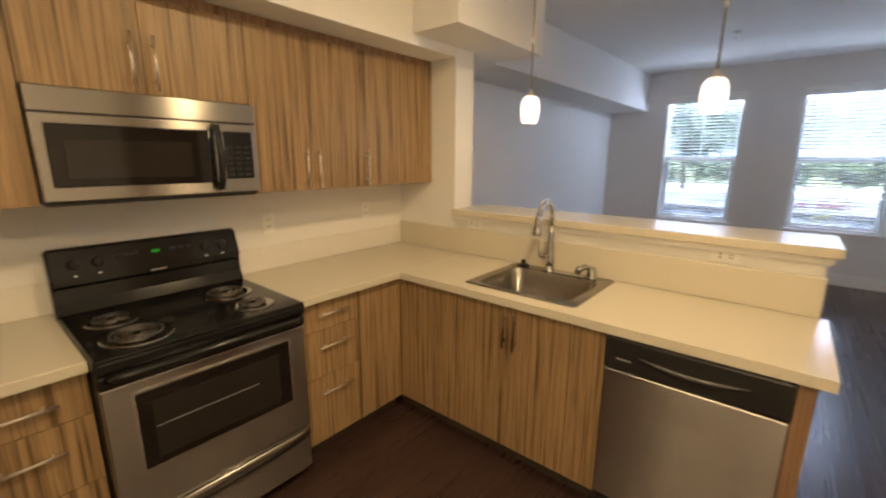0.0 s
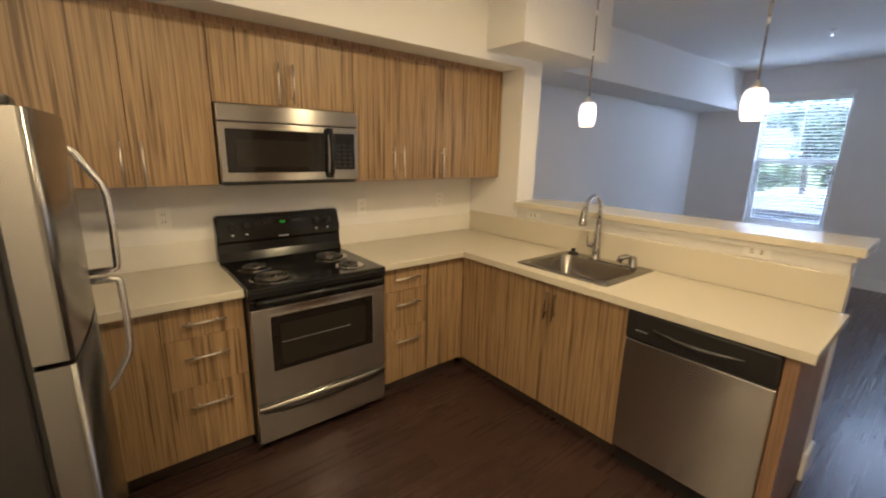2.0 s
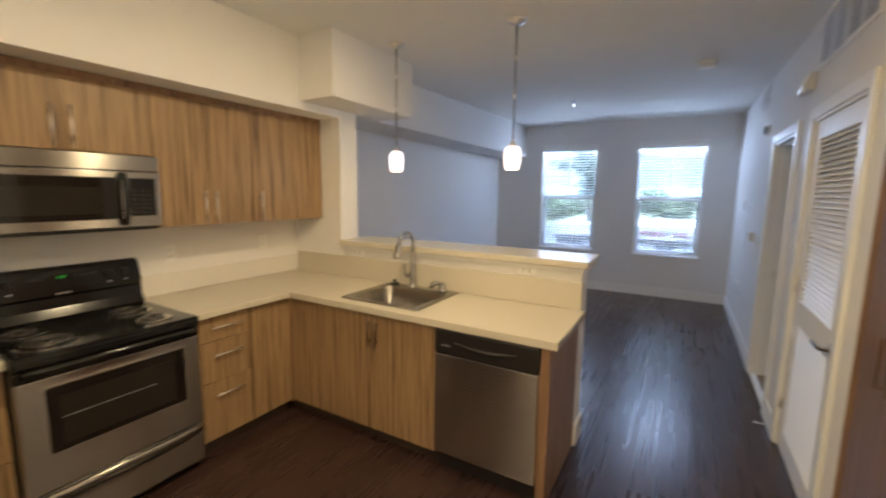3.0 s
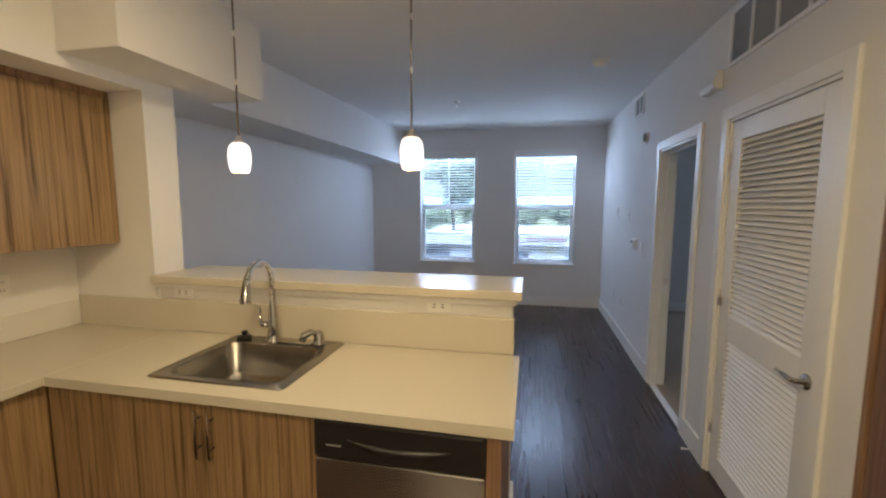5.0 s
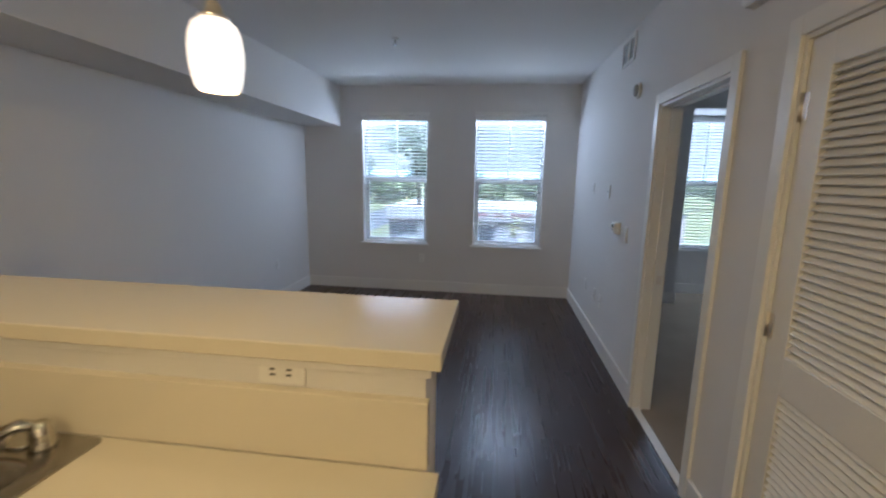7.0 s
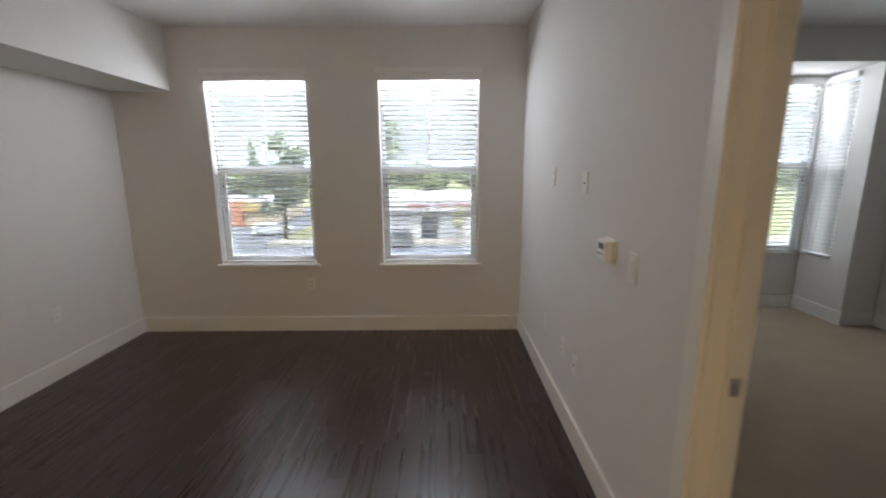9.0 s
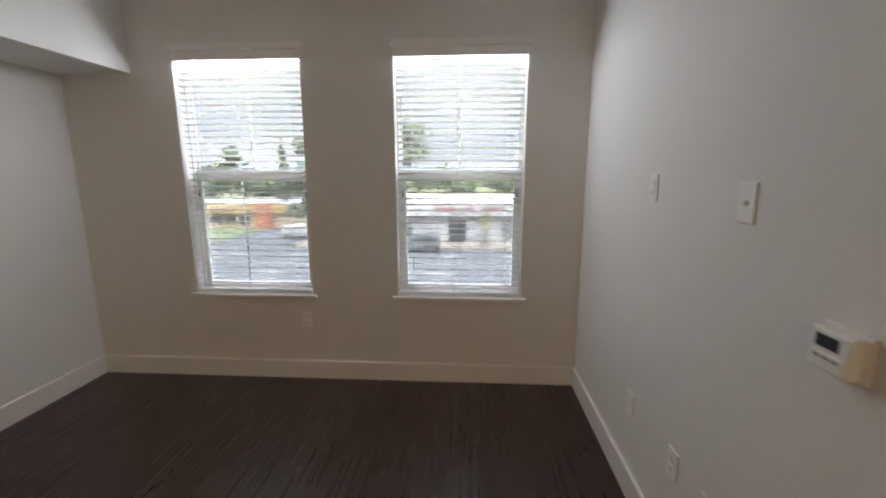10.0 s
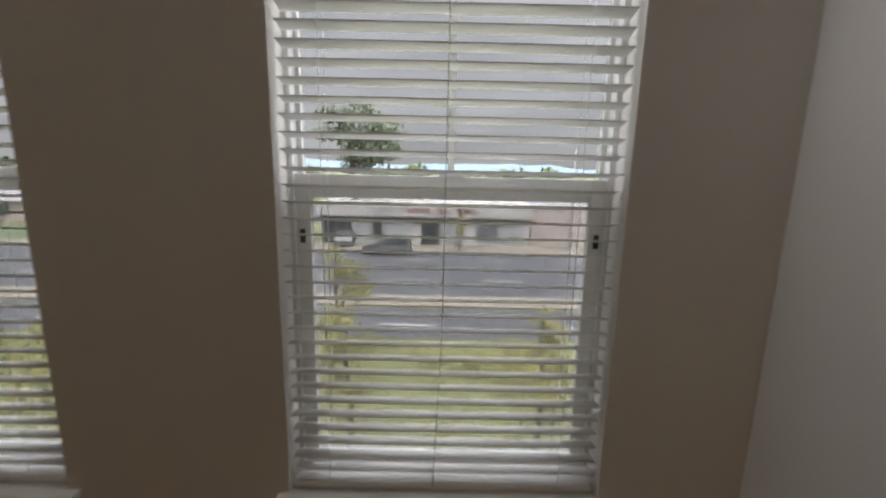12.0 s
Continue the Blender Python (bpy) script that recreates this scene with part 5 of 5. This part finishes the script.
HILL = material("far_hill", (0.17, 0.23, 0.27), 1.0, vary=0.12, scale=0.004, fine=0.05)


def foliage(name, color):
    """Leaf colour that differs from leaf to leaf."""
    m = bpy.data.materials.new(name)
    m.use_nodes = True
    n, l = m.node_tree.nodes, m.node_tree.links
    b = n["Principled BSDF"]
    geo, ramp = n.new("ShaderNodeNewGeometry"), n.new("ShaderNodeValToRGB")
    ramp.color_ramp.elements[0].color = (*[v * 0.55 for v in color], 1)
    ramp.color_ramp.elements[1].color = (*[v * 1.5 for v in color], 1)
    l.new(geo.outputs["Random Per Island"], ramp.inputs[0])
    l.new(ramp.outputs[0], b.inputs["Base Color"])
    b.inputs["Roughness"].default_value = 0.7
    return m


LEAF_DARK, LEAF_MID, LEAF_YOUNG = foliage("dark_leaves", (0.105, 0.125, 0.075)), foliage("mid_leaves", (0.09, 0.11, 0.04)), foliage("young_leaves", (0.22, 0.21, 0.06))


def leaf_cloud(blobs, count, size, rng):
    """Many small leaves scattered through blobs (x, y, z, rx, ry, rz)."""
    verts, faces = [], []
    weights = [b[3] * b[4] * b[5] for b in blobs]
    for _ in range(count):
        x, y, z, rx, ry, rz = rng.choices(blobs, weights)[0]
        d = Vector((rng.gauss(0, 1), rng.gauss(0, 1), rng.gauss(0, 1))).normalized() * rng.uniform(0.35, 1.05)
        p = Vector((x + d.x * rx, y + d.y * ry, z + d.z * rz))
        u = Vector((rng.gauss(0, 1), rng.gauss(0, 1), rng.gauss(0, 1))).normalized()
        v = u.orthogonal().normalized()
        s = size * rng.uniform(0.5, 1.3)
        k = len(verts)
        verts += [p - u * s, p + v * s * 0.55, p + u * s, p - v * s * 0.55]
        faces.append((k, k + 1, k + 2, k + 3))
    return verts, faces


def plain_mesh(name, verts, faces, mat, parent=None):
    org = ORG.get(parent, Vector())
    me = bpy.data.meshes.new(name)
    me.from_pydata([tuple(Vector(v) - org) for v in verts], [], faces)
    me.materials.append(mat)
    ob = new(name, me)
    if parent:
        ob.parent = parent
    return ob


def tree(x, y, height, spread, mat, label, seed, bare=0.35, count=1800, leaf=0.3, conifer=False, stakes=False):
    rng = random.Random(seed)
    ob = thing("tree", (x, y, G), label, "tree")
    r0 = 0.022 * height
    bm = tube(bmesh.new(), [(x, y, G), (x + 0.02 * height, y, G + 0.35 * height), (x - 0.01 * height, y, G + 0.65 * height), (x, y, G + 0.93 * height)], [r0, r0 * 0.75, r0 * 0.45, r0 * 0.1], 8)
    blobs = []
    for k in range(9 if not conifer else 11):
        h = bare + (0.97 - bare) * (k + 0.5) / (9 if not conifer else 11)
        a = rng.uniform(0, 6.28)
        wide = spread * ((1.05 - h) / (1 - bare) if conifer else math.sin(math.pi * (0.18 + 0.78 * (h - bare) / (1 - bare))))
        reach = wide * rng.uniform(0.3, 0.7) * (0.4 if conifer else 1)
        bx, by, bz = x + reach * math.cos(a), y + reach * math.sin(a), G + h * height
        tube(bm, [(x, y, bz - 0.08 * height), ((x + bx) / 2, (y + by) / 2, bz - 0.02 * height), (bx, by, bz)], [r0 * 0.35, r0 * 0.22, r0 * 0.08], 5)
        blobs.append((bx, by, bz, wide * rng.uniform(0.45, 0.7), wide * rng.uniform(0.45, 0.7), height * rng.uniform(0.04, 0.085)))
    part("trunk", bm, BARK, ob)
    plain_mesh("crown", *leaf_cloud(blobs, count, leaf, rng), mat, ob)
    if stakes:
        for s in (-0.45, 0.45):
            part("stake", tube(bmesh.new(), [(x + s, y, G), (x + s, y, G + 2.4)], 0.03, 6), BARK, ob)
    return ob


structure("ground", boxes((-700, 700, 5.6, 2600, G - 1.0, G)), EARTH, "dry grassy ground reaching the horizon", "ground")
structure("road", boxes((-300, 300, 29.8, 44.4, G + 0.001, G + 0.02)), ASPHALT, "grey asphalt main road", "road")
structure("road", boxes((-300, 300, 22.8, 27.3, G + 0.001, G + 0.02)), ASPHALT, "grey asphalt frontage road", "road")
structure("pavement", boxes((-300, 300, 27.5, 29.6, G + 0.001, G + 0.15), bevel=0.03), CONCRETE, "tan concrete strip between the roads", "pavement")
structure("pavement", boxes((-16, 300, 44.6, 48.3, G + 0.001, G + 0.15), bevel=0.03), CONCRETE, "pale concrete pavement before the shops", "pavement")
structure("pavement", boxes((-300, -26, 44.6, 46.2, G + 0.001, G + 0.15), bevel=0.03), CONCRETE, "pale concrete pavement beside the lawn", "pavement")
structure("road", boxes((-26, -16, 44.4, 110, G + 0.001, G + 0.018)), ASPHALT, "grey asphalt side street and parking", "road")
structure("lawn", boxes((-80, -26.2, 46.3, 57, G + 0.001, G + 0.12)), LAWN, "green mown lawn before the yellow building", "lawn")
for y, step, length, w in ((34.0, 7.0, 3.0, 0.14), (41.0, 7.0, 3.0, 0.14), (37.3, 26.0, 22.0, 0.12), (24.6, 9.0, 3.0, 0.12)):
    x = -70.0 + y
    while x < 70:
        structure("lane_mark", boxes((x, x + length, y - w / 2, y + w / 2, G + 0.021, G + 0.026)), MARK, "white painted lane mark", "road marking")
        x += step

shop = thing("shop_building", (1, 49, G), "long low white shop building with flat roof", "building")
part("wall", boxes((-10.5, 12.4, 49.0, 66.0, G, G + 3.1)), STUCCO, shop)
part("roof", boxes((-10.6, 12.5, 49.9, 66.2, G + 4.35, G + 4.6)), STUCCO, shop, "white flat roof")
fascia = part("fascia", boxes((-10.7, 12.6, 48.5, 49.9, G + 3.11, G + 4.6), bevel=0.03), STUCCO, shop, "white fascia with red sign letters")
# dark strip built for the shadow line under the fascia
part("awning", boxes((-10.7, 12.6, 48.42, 48.98, G + 2.94, G + 3.10), bevel=0.02), FASCIA_SHADOW, shop, "dark strip standing in for the shadow under the fascia")
for x, wide, low, glass in ((-10.3, 1.6, 0.1, DARKGLASS), (-8.6, 1.5, 0.1, DARKGLASS), (-6.6, 1.7, 0.6, PALEGLASS), (-4.7, 0.9, 0.6, DARKGLASS), (-3.6, 1.2, 0.6, PALEGLASS), (-2.2, 1.7, 0.6, PALEGLASS), (2.75, 0.85, 0.3, PALEGLASS), (3.7, 1.3, 0.3, PALEGLASS), (6.6, 1.1, 0.5, GREYGLASS), (7.9, 1.0, 0.5, GREYGLASS), (9.2, 1.1, 0.5, PALEGLASS), (10.5, 1.1, 0.5, PALEGLASS)):
    w = part("window", boxes((x, x + wide, 48.93, 48.99, G + low, G + 2.6)), glass, shop, "shop window")
    part("frame", boxes((x - 0.06, x, 48.90, 49.0, G + low - 0.05, G + 2.65), (x + wide, x + wide + 0.06, 48.90, 49.0, G + low - 0.05, G + 2.65), (x, x + wide, 48.90, 49.0, G + 2.6, G + 2.66)), GREY_P, w)
part("door", boxes((0.55, 2.5, 48.93, 48.99, G + 0.02, G + 2.5)), DARKGLASS, shop, "dark double shop door")
for k in range(7):
    part("letter", boxes((-0.95 + 0.35 * k, -0.70 + 0.35 * k, 48.44, 48.499, G + 3.58, G + 4.02)), RED, fascia)
for k in range(6):
    part("letter", boxes((-5.3 + 0.48 * k, -4.98 + 0.48 * k, 48.46, 48.499, G + 3.62, G + 3.98)), ROOF, fascia, "faded grey sign letter")
for word, x, wide in (("TOOL", 2.15, 1.5), ("SUPPLY", 4.3, 2.4)):
    cu = bpy.data.curves.new("lettering", "FONT")
    cu.body, cu.size, cu.extrude, cu.offset = word, 0.70, 0.03, 0.022
    holder = bpy.data.objects.new("lettering", cu)
    me = bpy.data.meshes.new_from_object(holder)
    bpy.data.objects.remove(holder)
    span = max(v.co.x for v in me.vertices)
    me.transform(Matrix.Translation((x, 48.46, G + 3.58)) @ Matrix.Rotation(radians(90), 4, "X") @ Matrix.Diagonal((wide / span, 1, 1, 1)))
    bm = bmesh.new()
    bm.from_mesh(me)
    part("lettering", bm, RED, fascia, "dark red raised sign lettering")
wing = thing("shop_wing", (15.5, 50, G), "plain pale rendered low building beside the shop", "building")
part("wall", boxes((12.6, 24.0, 49.5, 64.0, G, G + 4.2)), PINK, wing)
part("roof", boxes((12.55, 24.1, 49.4, 64.1, G + 4.2, G + 4.4)), ROOF, wing)

yb = thing("yellow_building", (-34, 62, G), "low beige building with yellow band and orange end", "building")
part("wall", boxes((-50.0, -22.0, 60.0, 76.0, G, G + 2.6)), BEIGE, yb)
part("fascia", boxes((-50.1, -22.0, 59.5, 60.5, G + 2.2, G + 3.4)), YELLOW, yb, "yellow band under the roof")
part("roof", boxes((-50.2, -21.8, 60.5, 76.2, G + 2.6, G + 3.5)), ROOF, yb)
part("tower", boxes((-48.5, -44.5, 59.2, 62.0, G, G + 4.3)), ORANGE, yb, "orange painted entrance block")
part("tower", boxes((-27.5, -25.2, 59.3, 62.0, G, G + 3.6)), ORANGE, yb, "orange painted end block")
part("sign", boxes((-34.5, -31.0, 59.42, 59.49, G + 2.55, G + 3.15)), BEIGE, yb)
for k in range(7):
    x = -43.0 + 2.1 * k
    part("window", boxes((x, x + 1.7, 59.93, 59.99, G + 0.6, G + 2.0)), DARKGLASS, yb)
gh = thing("grey_house", (-57, 62, G), "low grey house with dark pitched roof beside the orange block", "house")
part("wall", boxes((-63.0, -51.0, 60.5, 70.0, G, G + 2.8)), PINK, gh)
bm = bmesh.new()
roof_ends = [[bm.verts.new((x, y, G + z)) for y, z in ((59.8, 2.81), (70.7, 2.81), (65.25, 5.2))] for x in (-63.6, -50.4)]
bm.faces.new(roof_ends[0][::-1])
bm.faces.new(roof_ends[1])
for k in range(3):
    bm.faces.new((roof_ends[0][k], roof_ends[0][(k + 1) % 3], roof_ends[1][(k + 1) % 3], roof_ends[1][k]))
bmesh.ops.recalc_face_normals(bm, faces=bm.faces)
part("roof", bm, ROOF, gh, "dark grey pitched roof")
for x in (-61.5, -58.0, -54.2):
    part("window", boxes((x, x + 1.8, 60.42, 60.49, G + 0.8, G + 2.2)), DARKGLASS, gh)
sg = thing("monument_sign", (-33, 50, G), "small orange and white roadside sign on the lawn", "sign")
part("panel", boxes((-38.5, -36.2, 49.9, 50.2, G + 0.3, G + 1.9)), ORANGE, sg)
part("base", boxes((-38.3, -36.4, 49.95, 50.15, G + 0.1, G + 0.3)), CONCRETE, sg)


def car(x, y, yaw, paint, label, tall=1.75, length=4.7):
    ob = thing("car", (0, 0, 0), label, "car")
    h, w = length / 2, 0.92
    prof = [(-h, 0.35), (-h, 0.85), (-h + 0.15, 1.02), (-h + 0.35, tall - 0.08), (-h + 0.9, tall), (0.35, tall), (1.15, 1.08), (h - 0.15, 0.92), (h, 0.75), (h, 0.35)]
    bm = bmesh.new()
    rings = [[bm.verts.new((px, s * (w if pz < 1.1 else w - 0.16), pz)) for px, pz in prof] for s in (-1, 1)]
    for k in range(len(prof)):
        bm.faces.new((rings[0][k], rings[0][(k + 1) % len(prof)], rings[1][(k + 1) % len(prof)], rings[1][k]))
    bm.faces.new(rings[0][::-1])
    bm.faces.new(rings[1])
    bmesh.ops.bevel(bm, geom=bm.edges[:], offset=0.05, segments=2, affect="EDGES")
    part("body", bm, paint, ob)
    for s in (-1, 1):
        for a, b in ((-h + 0.5, -0.75), (-0.68, 0.2)):
            bm = bmesh.new()
            vs = [bm.verts.new((px, s * (w - 0.16 * (pz - 1.02) / (tall - 1.10) + 0.012), pz)) for px, pz in ((a, 1.12), (b + 0.15, 1.12), (b, tall - 0.16), (a + 0.1, tall - 0.16))]
            fc = bm.faces.new(vs)
            bmesh.ops.extrude_face_region(bm, geom=[fc])
            bmesh.ops.translate(bm, verts=bm.verts[4:], vec=(0, -s * 0.06, 0))
            part("window", bm, DARKGLASS, ob)
        for px in (-h + 0.85, h - 0.9):
            wheel = part("wheel", lathe(bmesh.new(), (px, s * (w - 0.2), 0.34), [(0.33, 0), (0.34, s * 0.05), (0.34, s * 0.17), (0.30, s * 0.215)], 18, axis="y"), TYRE, ob)
            part("rim", lathe(bmesh.new(), (px, s * (w + 0.015), 0.34), [(0.2, 0), (0.2, s * 0.01), (0.05, s * 0.014)], 14, axis="y"), SILVER, wheel)
        part("headlight", boxes((h - 0.06, h + 0.01, s * 0.7 - 0.15, s * 0.7 + 0.15, 0.66, 0.78)), WHITE_P, ob)
    bm = bmesh.new()
    vs = [bm.verts.new((px + 0.02, py, pz + 0.012)) for px, py, pz in ((1.05, -0.70, 1.16), (1.05, 0.70, 1.16), (0.45, 0.64, tall - 0.08), (0.45, -0.64, tall - 0.08))]
    bm.faces.new(vs)
    bmesh.ops.solidify(bm, geom=bm.faces[:], thickness=0.02)
    part("windscreen", bm, DARKGLASS, ob)
    ob.matrix_world = pose(x, y, G + 0.02, 0, 0, yaw)
    return ob


car(-2.4, 43.4, 180, SILVER, "silver sport utility car parked before the shop")
car(-18.0, 52.0, 20, WHITE_C, "white car parked in the side street", 1.5)
car(-46.0, 43.2, 0, WHITE_C, "white van parked at the road's edge", 2.0, 5.2)
car(-7.5, 48.0, 95, SILVER, "grey car parked beside the shop front", 1.5)

tree(-7.6, 52.0, 15.9, 5.6, LEAF_DARK, "tall dark green pine with layered crown", 3, 0.5, 4200, 0.26)
tree(-15.5, 49.5, 12.7, 3.6, LEAF_DARK, "tall dark green broadleaf tree by the side street", 5, 0.25, 2600, 0.28)
tree(-26.0, 66.0, 13.7, 2.6, LEAF_DARK, "slim dark conifer behind the yellow building", 7, 0.3, 1500, 0.3, conifer=True)
tree(-42.0, 78.0, 13.2, 5.5, LEAF_DARK, "broad dark tree behind the yellow building", 9, 0.35, 1800, 0.4)
tree(-1.45, 20.0, 5.3, 1.5, LEAF_YOUNG, "young yellow-green tree with sparse leaves below the windows", 41, 0.25, 2200, 0.075)
tree(-62.0, 85.0, 12.7, 5.5, LEAF_MID, "broad green tree beyond the lawn", 11, 0.35, 1500, 0.4)
for k, (x, y, hgt) in enumerate(((0.3, 14.2, 4.7), (5.6, 14.6, 4.6), (-4.6, 15.0, 4.2), (-9.0, 16.2, 4.4), (4.6, 45.6, 4.2), (9.8, 15.2, 4.4))):
    tree(x, y, hgt, 0.95, LEAF_YOUNG, "young street tree with sparse yellow-green leaves", 20 + k, 0.4, 900, 0.08, stakes=True)

rng = random.Random(41)
blobs = [(x, rng.uniform(118, 135), G + rng.uniform(2.0, 6.7), rng.uniform(3, 6), 3, rng.uniform(2, 4.2)) for x in np.linspace(-190, 130, 70).tolist()]
tagged(plain_mesh("far_woods", *leaf_cloud(blobs, 9000, 1.2, rng), LEAF_MID), "line of green trees far off", "woods", kind="stuff")
blobs = [(rng.uniform(-26, 22), rng.uniform(10.0, 21.8), G + 0.3, rng.uniform(0.6, 1.5), rng.uniform(0.5, 1.1), rng.uniform(0.3, 0.8)) for k in range(190)]
tagged(plain_mesh("shrubs", *leaf_cloud(blobs, 24000, 0.10, rng), LEAF_YOUNG), "low yellow-green planting below the windows", "shrubs", kind="stuff")
bm = bmesh.new()
xs = np.linspace(-2200, 2200, 60).tolist()
lo = [bm.verts.new((x, 2300, G - 5)) for x in xs]
hi = [bm.verts.new((x, 2500, 45 + 45 * noise.noise(Vector((x * 0.0016, 3.1, 0))) + 12 * noise.noise(Vector((x * 0.007, 7.7, 0))))) for x in xs]
for k in range(len(xs) - 1):
    bm.faces.new((lo[k], lo[k + 1], hi[k + 1], hi[k]))
structure("backdrop_hills", bm, HILL, "blue-grey hills on the horizon", "hills")
for x, y, hgt in ((16.2, 47.0, 10.5), (-12.0, 28.6, 8.5)):
    lp = thing("street_lamp", (x, y, G), "thin grey street lamp pole", "street lamp")
    part("pole", tube(bmesh.new(), [(x, y, G), (x, y, G + hgt)], [0.09, 0.05], 8), GREY_P, lp)
    part("arm", tube(bmesh.new(), [(x, y, G + hgt), (x - 1.4, y, G + hgt + 0.25)], 0.035, 6), GREY_P, lp)
    part("head", boxes((x - 2.0, x - 1.4, y - 0.12, y + 0.12, G + hgt + 0.18, G + hgt + 0.32), bevel=0.03), GREY_P, lp)

# ---- floor planks ----
PW, PL = 0.152, 1.22
plank_meshes = {}


def plank(x0, x1, y0, y1):
    key = (round(x1 - x0, 5), round(y1 - y0, 5))
    if key not in plank_meshes:
        bm = boxes((0.0, key[0], 0.0, key[1], -0.0035, 0.0))
        me = bpy.data.meshes.new("plank")
        bm.to_mesh(me)
        bm.free()
        me.materials.append(PLANK)
        plank_meshes[key] = me
    ob = new("plank", plank_meshes[key])
    ob.parent = FLOOR
    ob.location = (x0, y0, 0.0)


x, row = -0.19, 0
while x < XR + 0.05:
    x1 = min(x + PW, XR + 0.055)
    if x1 - x > 0.02:
        y = YB - PL * ((row * 0.37) % 1.0)
        while y < YW:
            ya, yb = max(y, YB), min(y + PL, YW)
            if yb - ya > 0.02:
                plank(x, x1, ya, yb)
            y += PL
    x, row = x + PW, row + 1
